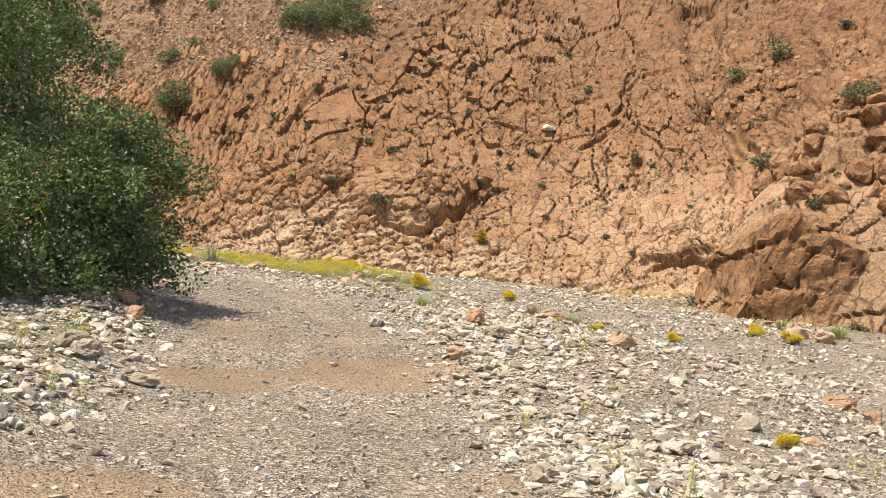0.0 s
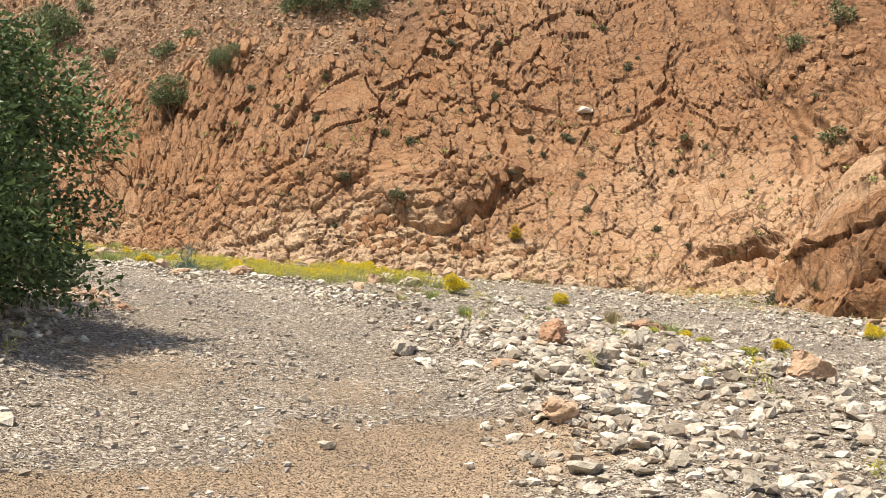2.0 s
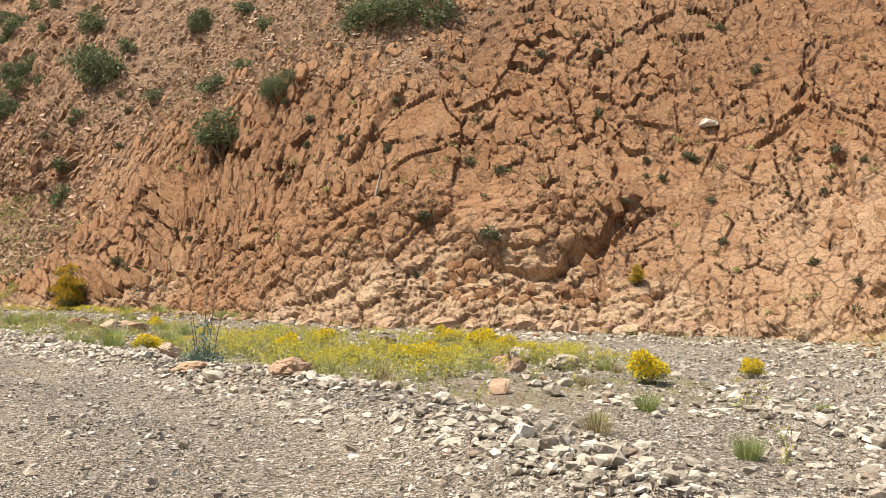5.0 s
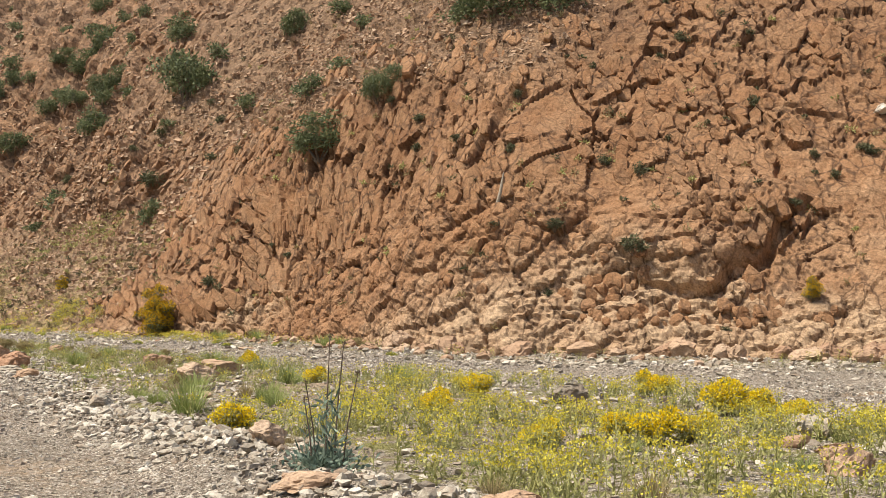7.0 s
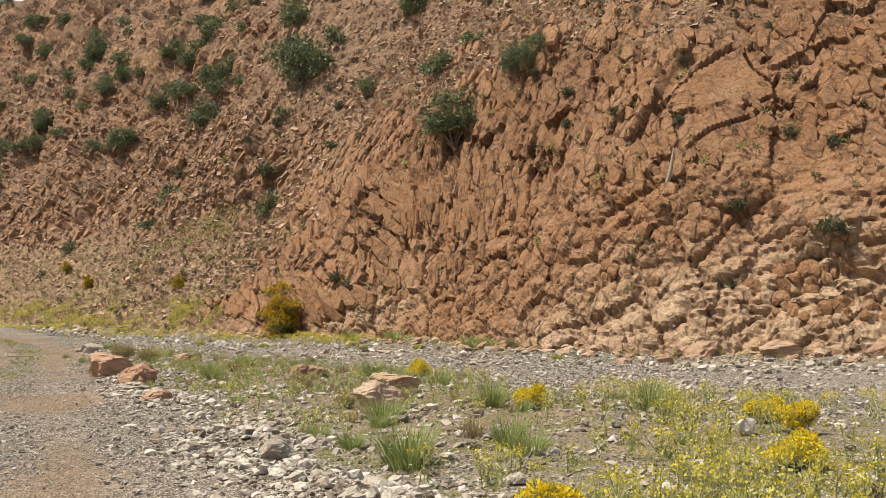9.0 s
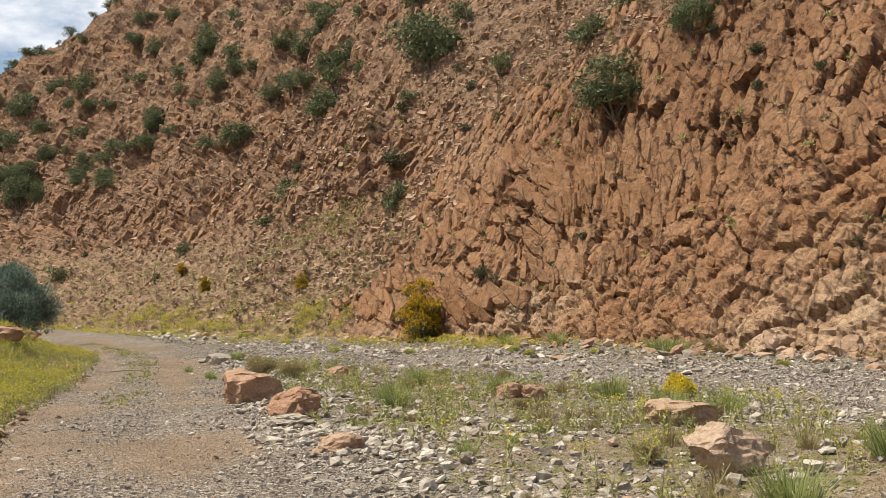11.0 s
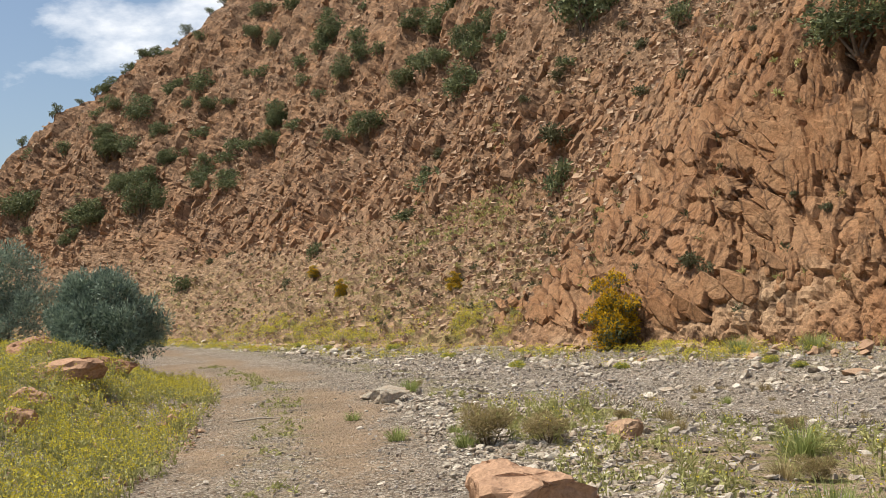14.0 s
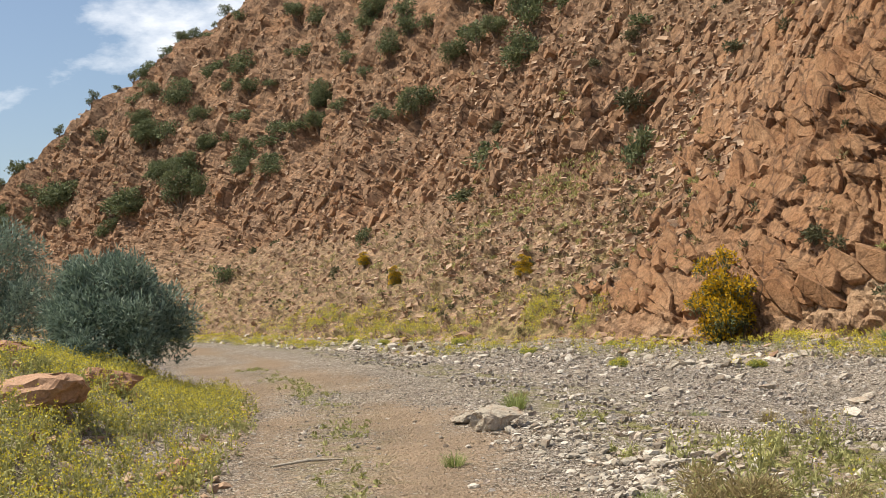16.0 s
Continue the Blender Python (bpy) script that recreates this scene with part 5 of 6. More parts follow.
def shrub(name, label, category, group, seed, clumps, n, length, width, leaf, each=5, share=0.42, stem=0.05, blossom=None, n_blossom=0, droop=0.2, low=0.02, petal=None):
    """A shrub round the origin: trunk, crown, and blossom where it flowers."""
    rng = np.random.default_rng(seed)
    top = tagged(new(name), label, category, group)
    small = sub_clumps(clumps, each, share, rng) + [(x, y, z, r * 0.75) for x, y, z, r in clumps]
    p, d = crown_points(small, n, rng)
    keep = p[:, 2] > low
    v, f = leaves(p[keep], d[keep], length, width, rng, droop)
    child("trunk", to_mesh("trunk", *limbs((0, 0, -0.12), [c[:3] for c in small[:: max(1, len(small) // 9)]], stem, rng), [BARK], True), top)
    child("crown", to_mesh("crown", v, f, [leaf]), top)
    if blossom:
        p, d = crown_points(small, n_blossom, rng, 0.12)
        keep = (p[:, 2] > 0.1) & (d[:, 2] > -0.2)
        v, f = leaves(p[keep] + d[keep] * 0.015, d[keep], *(petal or (length * 0.7, width * 1.3)), rng, 0)
        child("blossom" if blossom is not LEAF_HERB else "shoot_mass", to_mesh("blossom", v, f, [blossom]), top, "yellow blossom" if blossom is not LEAF_HERB else "fresh green shoots", "stuff")
    return top


def round_clumps(seed, n=7, flat=0.8):
    rng = np.random.default_rng(seed)
    out = [(0, 0, 0.27 * flat, 0.25)]
    for k in range(n):
        w = 2 * math.pi * k / n + rng.uniform(-0.4, 0.4)
        r = rng.uniform(0.10, 0.24)
        out.append((r * math.cos(w), r * math.sin(w), rng.uniform(0.14, 0.46) * flat, rng.uniform(0.11, 0.18)))
    return out


# the tree beside the track
tree = shrub("tree", "dense leafy green tree standing beside the track", "tree", "", 401, [
    (0, 0, 2.4, 1.75), (1.15, -1.4, 1.75, 1.35), (1.35, 1.2, 1.9, 1.35), (1.3, -2.2, 0.35, 0.95), (1.8, 0.4, 0.35, 1.0), (1.2, 2.2, 0.4, 0.9), (0.6, 3.2, 0.45, 0.9), (1.5, -1.0, 0.35, 1.0), (0.2, -2.6, 0.4, 1.0), (-1.1, -2.4, 2.3, 1.6), (-0.3, 3.3, 2.3, 1.6), (1.55, -0.4, 1.05, 1.15),
    (0.4, -3.2, 1.1, 1.1), (-1.0, -0.3, 3.9, 1.05), (1.5, 0.2, 2.9, 0.75), (0.3, 3.5, 1.5, 1.0), (-2.2, 1.0, 2.8, 1.5), (1.7, 0.6, 2.3, 1.15), (1.7, 0.9, 1.1, 1.0), (-0.5, 0.4, 5.0, 1.2), (0.0, 1.0, 4.2, 1.0), (-0.1, -1.3, 4.2, 1.05), (0.0, 0.1, 5.4, 0.8), (-1.2, 2.2, 4.3, 1.1), (-1.4, -2.4, 4.2, 1.1), (0.2, 1.5, 0.9, 1.0), (-0.9, -4.0, 0.9, 0.9),
], 76000, 0.092, 0.048, LEAF_TREE, 13, 0.30, 0.09)
tree.matrix_basis = pose(-6.7, 19.2, float(ground_height(-6.7, 19.2)[0])) @ Matrix.Diagonal((1, 1, 0.86, 1))

# two round bushes on the bank where the track bends
bush = shrub("round_bush", "dense round grey-green bush beside the track", "bush", "", 411, [
    (0, 0, 0.95, 0.95), (0.55, 0.1, 0.7, 0.72), (-0.55, 0, 0.75, 0.72), (0, 0.5, 0.7, 0.7), (0.1, -0.5, 0.7, 0.7), (0.25, 0.1, 1.3, 0.55), (-0.35, -0.1, 1.25, 0.55), (0.75, -0.3, 0.3, 0.45), (-0.7, -0.4, 0.3, 0.45), (0.1, -0.85, 0.3, 0.45), (0.6, 0.6, 0.3, 0.45),
], 30000, 0.105, 0.024, LEAF_GREY, 11, 0.30, 0.035, droop=-0.35)
bush.matrix_basis = pose(-33.75, 65.6, float(ground_height(-33.75, 65.6)[0]) - 0.05) @ Matrix.Diagonal((1.12, 1.12, 1.2, 1))
bush = shrub("tall_bush", "tall grey-green bush on the bank behind the round one", "bush", "", 412, [
    (0, 0, 1.3, 1.3), (0.7, 0.3, 0.9, 0.95), (-0.8, 0.2, 1.0, 1.0), (0.2, 0.2, 2.1, 0.85), (-0.4, -0.4, 2.0, 0.8), (0.9, -0.5, 0.4, 0.6), (-0.8, -0.6, 0.4, 0.6), (0.1, -1.0, 0.45, 0.6),
], 20000, 0.115, 0.026, LEAF_GREY, 11, 0.32, 0.05, droop=-0.35)
bush.matrix_basis = pose(-38.6, 67.6, float(ground_height(-38.6, 67.6)[0]) - 0.05)

PROTO = {}


def planted(kind, k, make, m):
    """The first of a kind is built, the next ones are copies."""
    if (kind, k) not in PROTO:
        PROTO[kind, k] = make(k)
        PROTO[kind, k].matrix_basis = m
        return PROTO[kind, k]
    twin = copy_thing(PROTO[kind, k], m)
    twin.matrix_basis = m
    return twin


def juniper(k):
    if k == 6:      # the largest
        return shrub("juniper_bush", "broad green bush rooted on a ledge of the cliff", "bush", "junipers on the cliff", 420 + k, round_clumps(430 + k, 11, 0.95), 11000, 0.022, 0.010, LEAF_JUNIPER, 9, 0.32, 0.012, low=-0.25)
    if k >= 4:      # the large ones
        return shrub("juniper_bush", "large dark green juniper bush rooted in the cliff", "bush", "junipers on the cliff", 420 + k, round_clumps(430 + k, 10, 0.95 + 0.1 * (k % 2)), 2400, 0.048, 0.021, LEAF_JUNIPER, 7, 0.36, 0.016, low=-0.25)
    return shrub("juniper_bush", "dark green juniper bush rooted in the cliff", "bush", "junipers on the cliff", 420 + k, round_clumps(430 + k, 9, 0.85 + 0.10 * k), 460, 0.09, 0.04, LEAF_JUNIPER, 6, 0.4, 0.016, low=-0.25)


def cushion(k):
    return shrub("cliff_shrub", "small dark green shrub in a crack of the cliff", "shrub", "shrubs in the cliff", 440 + k, round_clumps(450 + k, 5, 0.8), 420, 0.12, 0.040, LEAF_CUSHION, 4, 0.45, 0.015, low=-0.2)


def on_cliff(kind, make, kinds, places, rng, sink=0.28):
    for x, y, w in places:
        p = cliff_spot(x, y)
        w *= 1.55 if x < -40 else 1.45
        i, _ = nearest_on(FOOT, p[0], p[1])
        out = FOOT[i[0], :2] - p[:2]
        out = out / (np.linalg.norm(out) + 1e-6) * 0.12 * w
        m = Matrix.Translation((p[0] + out[0], p[1] + out[1], p[2] - sink * w)) @ Matrix.Rotation(rng.uniform(0, 6.28), 4, "Z") @ Matrix.Diagonal((w * rng.uniform(0.75, 1.3), w * rng.uniform(0.75, 1.3), w * rng.uniform(0.7, 1.15), 1))
        planted(kind, 6 if kind == "juniper" and w > 4.5 and x > -30 else int(rng.integers(4, 6)) if kind == "juniper" and w > 3.3 else int(rng.integers(0, kinds)), make, m)


PLANT_RNG = np.random.default_rng(460)
on_cliff("juniper", juniper, 4, [
    (-18.35, 82.3, 2.85), (-14.8, 80.5, 3.2), (-8.7, 82.3, 6.4), (-6.5, 79.2, 2.1), (-26.0, 105.1, 2.6), (-19.6, 97.5, 1.6), (-22.5, 103.9, 1.9), (-35.4, 110.4, 3.5),
    (-48.3, 125.9, 3.9), (-49.8, 125.2, 3.1), (-32.8, 103.9, 4.3), (-31.3, 105.0, 1.6), (-42.8, 111.5, 2.9), (-51.7, 124.5, 2.1), (-40.3, 111.9, 2.0), (-27.0, 97.3, 1.6),
    (-20.4, 87.6, 1.7), (-18.7, 87.7, 1.5), (-32.5, 96.0, 1.9), (-42.7, 105.3, 2.1), (-33.7, 101.9, 1.4), (-83.2, 132.0, 3.9), (-102.7, 138.0, 4.0), (-91.7, 132.3, 2.6),
    (-91.0, 134.8, 4.7), (-59.7, 124.9, 2.2), (-56.6, 121.9, 1.4), (-73.5, 132.7, 2.1),
], PLANT_RNG)
on_cliff("juniper", juniper, 4, [
    (-77.0, 132.2, 2.4), (-89.1, 139.9, 3.3), (-91.4, 137.7, 2.4), (-85.0, 137.4, 2.6), (-82.0, 140.9, 3.2), (-104.5, 141.9, 1.8), (-74.0, 138.1, 2.0), (-67.8, 135.1, 1.7),
    (-59.3, 129.3, 1.5), (-59.3, 129.1, 1.3), (-55.3, 113.1, 1.4), (-42.8, 105.2, 1.4), (-44.6, 105.1, 1.3), (-51.3, 123.8, 1.9), (-70.3, 119.3, 1.8), (19.1, 73.0, 1.6),
    (16.9, 73.1, 1.6), (17.2, 51.4, 1.5), (17.1, 66.2, 1.4),
], PLANT_RNG)
on_cliff("cushion", cushion, 3, [
    (-44.6, 105.1, 1.0), (-30.5, 101.0, 0.9), (-10.7, 73.2, 0.6), (-6.8, 72.9, 0.6), (-3.8, 69.9, 1.1), (-6.7, 71.0, 0.8), (-3.5, 72.6, 0.7), (-4.8, 73.0, 0.6),
    (-2.3, 72.9, 0.6), (-12.9, 76.7, 0.6), (-1.7, 77.8, 0.7), (-2.6, 77.2, 0.5), (1.0, 74.6, 0.8), (2.9, 72.3, 0.5), (3.6, 71.6, 0.5), (4.8, 72.4, 0.8),
    (-11.9, 80.3, 0.8), (0.1, 78.4, 0.8), (-4.0, 76.6, 0.5), (-5.4, 76.2, 0.5), (2.0, 70.4, 0.5), (-2.1, 71.5, 0.4), (-28.2, 94.5, 1.0), (-24.0, 82.0, 0.8),
    (-6.9, 69.9, 0.4), (-0.7, 68.0, 0.4), (-34.1, 101.6, 1.2), (-26.0, 92.6, 0.8),
], PLANT_RNG)
on_cliff("cushion", cushion, 3, [
    (-23.4, 81.5, 0.8), (-30.8, 91.1, 0.6), (-32.8, 88.5, 1.1), (-55.2, 109.2, 1.1), (-70.3, 122.7, 0.8), (-68.1, 122.5, 1.0), (14.7, 48.6, 0.8), (11.9, 49.7, 0.6),
    (24.0, 75.8, 1.1), (23.0, 72.9, 0.9), (9.1, 67.2, 0.6), (10.3, 65.6, 0.5), (8.2, 75.3, 0.7), (5.1, 72.2, 0.5), (15.9, 46.0, 0.7), (11.3, 52.9, 0.8),
], PLANT_RNG)

# small tufts in the joints, stretch by stretch from the river wall downstream
on_cliff("cushion", cushion, 3, [
    (6.9, 78.2, 0.7), (5.5, 70.7, 0.5), (5.8, 69.0, 0.7), (8.1, 73.4, 0.35), (12.9, 74.4, 0.4), (11.7, 70.2, 0.5), (13.5, 69.5, 0.35), (12.3, 68.5, 0.35), (13.5, 67.2, 0.45),
    (15.8, 68.7, 0.4), (13.3, 70.5, 0.3), (9.3, 71.5, 0.5), (10.0, 69.9, 0.4), (8.6, 70.4, 0.4), (10.8, 71.3, 0.65), (8.7, 75.8, 0.35),
], PLANT_RNG)
on_cliff("cushion", cushion, 3, [
    (-2.4, 79.3, 0.45), (0.8, 79.2, 0.35), (1.1, 77.0, 0.45), (-2.8, 75.5, 0.4), (-0.4, 76.1, 0.4), (-0.9, 73.9, 0.35), (-2.4, 73.6, 0.5), (-4.8, 74.8, 0.6), (1.1, 75.4, 0.8),
    (-10.8, 74.4, 0.6), (-12.9, 77.6, 0.6), (-14.5, 79.1, 0.5), (-9.0, 71.2, 0.5), (-8.5, 73.0, 0.5), (-8.4, 75.0, 0.5), (-6.4, 76.7, 0.4),
], PLANT_RNG)
on_cliff("cushion", cushion, 3, [
    (-33.4, 97.9, 1.5), (-24.5, 88.5, 0.6), (-29.2, 98.8, 1.0), (-28.2, 93.4, 0.4), (-21.1, 82.6, 0.35), (-20.3, 81.6, 0.4), (-22.3, 83.4, 0.4), (-28.3, 89.7, 0.4),
    (-35.9, 100.9, 0.7), (-23.8, 86.0, 0.4), (-22.5, 88.2, 0.5), (-19.6, 80.1, 0.4), (-20.6, 80.9, 0.4), (-43.8, 108.2, 1.1),
], PLANT_RNG)


def far_bushes():
    """More junipers strewn over the far slope and along its crest."""
    rng = np.random.default_rng(470)
    q = CLIFF_POINTS[(CLIFF_POINTS[:, 0] < -42) & (CLIFF_POINTS[:, 0] > -125) & (CLIFF_POINTS[:, 2] > 9 + 5 * (CLIFF_POINTS[:, 1] < 130)) & (CLIFF_POINTS[:, 1] < 175)]
    pick = q[rng.integers(0, len(q), 170)]
    on_cliff("juniper", juniper, 4, [(p[0], p[1], rng.uniform(1.1, 2.8)) for p in pick], rng)
    # a row along the ridge that stands against the sky over the bend
    q = CLIFF_POINTS[(CLIFF_POINTS[:, 0] < -62) & (CLIFF_POINTS[:, 0] > -170)]
    bearing = np.arctan2(q[:, 0] + 22, q[:, 1] - 54)
    rise = (q[:, 2] - 1.4) / np.hypot(q[:, 0] + 22, q[:, 1] - 54)
    ridge = []
    for w in np.arange(-1.05, -0.35, 0.016):
        near = np.flatnonzero(np.abs(bearing - w - rng.uniform(-0.006, 0.006)) < 0.004)
        if len(near) and rng.uniform() < 0.75:
            p = q[near[np.argmax(rise[near])]]
            ridge.append((p[0], p[1], rng.uniform(0.6, 1.5)))
    on_cliff("juniper", juniper, 4, ridge, rng, 0.08)


far_bushes()


def tufts_on_cliff():
    """Dry and green tufts too small to count, over cliff and scree."""
    rng = np.random.default_rng(480)
    near = CLIFF_POINTS[(CLIFF_POINTS[:, 0] > -110) & (CLIFF_POINTS[:, 0] < 26) & (CLIFF_POINTS[:, 2] > 0.2) & (CLIFF_POINTS[:, 2] < 22)]
    pick = near[rng.integers(0, len(near), 620)]
    low = near[(near[:, 0] < -28) & (near[:, 2] < 6.5)]
    pick = np.vstack([pick, low[rng.integers(0, len(low), 420)]])
    # a fresh green ramp that climbs over the scree
    ramp_line = spline([(-52, 99.2), (-47.4, 99.2), (-43.5, 100.4), (-40, 99.8), (-36.5, 97.8), (-34.5, 97)], 0.3)
    _, off = nearest_on(ramp_line, low[:, 0], low[:, 1])
    strip = low[np.abs(off) < 0.6 + 0.5 * vnoise(low[:, 0] / 2, low[:, 1] / 2, 483)]
    c = strip[rng.integers(0, len(strip), 130)]
    n = 22
    pts = np.repeat(c, n, 0) + rng.normal(0, 0.18, (130 * n, 3)) * (1, 1, 0.2)
    v, f = leaves(pts, np.tile((0, -0.3, 0.9), (len(pts), 1)), 0.17, 0.05, rng, 0)
    thing("ramp_herbs", to_mesh("ramp_herbs", v, f, [LEAF_HERB]), "yellow-green herbs climbing over the scree", "herbs", kind="stuff")
    for name, mat, part_, label in (("green_tufts", LEAF_CUSHION, slice(0, None, 3), "small green tufts in cracks and scree"), ("dry_tufts", LEAF_DRY, slice(1, None, 3), "dry straw-coloured tufts on the scree"), ("fresh_tufts", LEAF_HERB, slice(2, None, 3), "yellow-green tufts on the scree")):
        c = pick[part_]
        size = rng.uniform(0.10, 0.28, len(c))
        n = 26
        pts = np.repeat(c, n, 0)
        d = rng.normal(0, 1, (len(pts), 3))
        d[:, 2] = np.abs(d[:, 2])
        d[:, 1] -= 0.4
        d /= np.linalg.norm(d, axis=1)[:, None]
        r = np.repeat(size, n)
        v, f = leaves(pts + d * (r * rng.uniform(0.1, 0.8, len(r)))[:, None], d, 0.16, 0.06, rng, 0)
        thing(name, to_mesh(name, v, f, [mat]), label, "tufts", kind="stuff")


tufts_on_cliff()


def herbs(n, stems, blossoms, height, spread, rng, x, y, z, petal=0.031, leaf_each=5):
    """Flowering herbs: thin stems with small leaves, and blossoms at their tops. Returns the green and the yellow faces."""
    base = np.stack([x, y, z], 1)
    h = height * rng.uniform(0.55, 1.25, len(x))
    g = np.repeat(np.arange(len(x)), stems)
    d = rng.normal(0, 0.30, (len(g), 3))
    d[:, 2] = 1
    tip = base[g] + d * h[g][:, None]
    foot = base[g] + np.c_[rng.normal(0, spread, (len(g), 2)), np.full(len(g), -0.03)]
    side = np.c_[rng.normal(0, 1, (len(g), 2)), np.zeros(len(g))]
    side /= np.linalg.norm(side, axis=1)[:, None] + 1e-9
    w = 0.005
    v1 = np.stack([foot - side * w, foot + side * w, tip + side * w * 0.5, tip - side * w * 0.5], 1).reshape(-1, 3)
    f1 = np.arange(len(v1)).reshape(-1, 4)
    k = np.repeat(np.arange(len(g)), leaf_each)
    at = foot[k] + (tip - foot)[k] * rng.uniform(0.05, 0.85, len(k))[:, None]
    v2, f2 = leaves(at, rng.normal(0, 0.6, (len(k), 3)), 0.06, 0.022, rng, 0)
    green = joined([(v1, f1), (v2, f2)])
    k = np.repeat(np.arange(len(g)), blossoms)
    at = tip[k] + rng.normal(0, 0.026, (len(k), 3)) - (0, 0, 0.01)
    yellow = leaves(at, np.tile((0, 0, 0.6), (len(k), 1)), petal, petal, rng, 0)
    return green, yellow


def meadow(name, label, seed, n, box, keep, stems, blossoms, height):
    rng = np.random.default_rng(seed)
    x, y, z, _ = scatter(seed + 1, n, box, keep, (0, 1))
    top = tagged(new(name), label, "wildflowers", kind="stuff")
    green, yellow = herbs(len(x), stems, blossoms, height, 0.05, rng, x, y, z, 0.018 if "sparse" in name else 0.034 if "foot" in name else 0.021 if "bank" in name else 0.021, 3 if "foot" in name else 5)
    child("foliage", to_mesh("foliage", *green, [LEAF_HERB]), top, "", "stuff")
    if blossoms:
        child("blossoms", to_mesh("blossoms", *yellow, [BLOSSOM]), top, "small yellow blossoms", "stuff")


meadow("bar_wildflowers", "yellow-flowering herbs growing over the gravel bar", 501, 11000, ("track", 28, 47, 2.7, 13),
       lambda x, y, d, ry, bar: smoothstep(2.9, 3.8, d) * smoothstep(29.5, 32.5, ry) * smoothstep(bar + 3.5, bar, d) * (1 - smoothstep(34, 31.5, ry) * smoothstep(4.5, 6.0, d)) * (0.015 + 1.6 * patchy(x, y, 0.55, 503) ** 2.5 * patchy(x, y, 1.8, 504) + 0.55 * patchy(x, y, 1.0, 502) * smoothstep(36.5, 34, ry)) * (0.22 + 0.78 * smoothstep(-10.5, -6, x)) * (1 - 0.72 * smoothstep(36, 39, ry)), 5, 7, 0.28)
meadow("sparse_wildflowers", "scattered green and yellow herbs on stony ground", 505, 2600, ("track", 40, 66, 2.4, 13),
       lambda x, y, d, ry, bar: smoothstep(2.4, 3.0, d) * smoothstep(13, 8, d) * patchy(x, y, 1.3, 507) ** 2 * smoothstep(60, 57.5, y + 0.6 * (x + 20)), 4, 2, 0.24)
meadow("bank_wildflowers", "yellow-flowering herbs on the bank of the track", 511, 12500, ("track", 46, 68, -9, -0.95),
       lambda x, y, d, ry, bar: smoothstep(-0.95, -1.4, d) * smoothstep(-11, -8, d) * (0.3 + 0.7 * patchy(x, y, 1.2, 513)), 4, 3, 0.22)
meadow("foot_wildflowers", "yellow-green herbs along the foot of the slope", 521, 13000, ("foot", -100, -18, -7.5, -0.2),
       lambda x, y, d, ry, bar: np.exp(-(((cliff_height(x, y)[2] + 2.2) / 2.3) ** 2)) * (0.1 + 0.9 * patchy(x, y, 2.2, 523) ** 2), 3, 4, 0.22)
meadow("spur_wildflowers", "yellow-green herbs at the foot of the rock wall", 525, 900, ("foot", -18, 16, -4.5, -0.3),
       lambda x, y, d, ry, bar: np.exp(-(((cliff_height(x, y)[2] + 1.6) / 1.4) ** 2)) * patchy(x, y, 2.0, 527), 3, 4, 0.3)
meadow("rubble_wildflowers", "sparse yellow-flowering herbs among pale rubble", 531, 420, ("track", 6, 30, -8, 8),
       lambda x, y, d, ry, bar: smoothstep(1.9, 2.6, np.abs(d)) * smoothstep(8, 5, np.abs(d)) * patchy(x, y, 1.4, 533) ** 2, 4, 3, 0.22)


meadow("channel_herbs", "low green herbs in the fine gravel beside the bend", 535, 2600, ("track", 44, 66, 2.3, 8),
       lambda x, y, d, ry, bar: patchy(x, y, 1.1, 537) ** 2 * smoothstep(8, 5, d) * smoothstep(60, 57.5, y + 0.6 * (x + 20)), 5, 0, 0.13)
meadow("track_herbs", "thin green herbs between the wheel ruts", 538, 1100, ("track", 50, 72, -0.5, 0.5),
       lambda x, y, d, ry, bar: np.exp(-((d / 0.25) ** 2)) * patchy(x, y, 1.0, 539), 3, 0, 0.05)


def scree_meadow():
    """Herbs that climb from the river bed onto the foot of the scree."""
    rng = np.random.default_rng(551)
    ok = np.flatnonzero((CLIFF_A > 32) & (CLIFF_A < 105) & (CLIFF_POINTS[:, 2] > -0.4) & (CLIFF_POINTS[:, 2] < 1.2) & (rng.uniform(0, 1, len(CLIFF_A)) < smoothstep(1.2, 0.0, CLIFF_POINTS[:, 2]) * patchy(CLIFF_A, CLIFF_B, 2.0, 553)))
    q = CLIFF_POINTS[rng.choice(ok, 2300)] + rng.normal(0, 0.12, (2300, 3)) * (1, 1, 0)
    top = tagged(new("scree_wildflowers"), "yellow-green herbs on the foot of the scree", "wildflowers", kind="stuff")
    green, yellow = herbs(len(q), 3, 4, 0.22, 0.08, rng, q[:, 0], q[:, 1], q[:, 2], 0.032, 3)
    child("foliage", to_mesh("foliage", *green, [LEAF_HERB]), top, "", "stuff")
    child("blossoms", to_mesh("blossoms", *yellow, [BLOSSOM]), top, "small yellow blossoms", "stuff")


scree_meadow()


def flower_clump(k):
    return shrub("flower_clump", "bright yellow flowering clump on the gravel", "flowers", "yellow flower clumps", 540 + k, round_clumps(545 + k, 6, 0.75), 1700, 0.085, 0.018, LEAF_HERB, 7, 0.36, 0.010, GOLD, 4600, 0, petal=(0.042, 0.026))


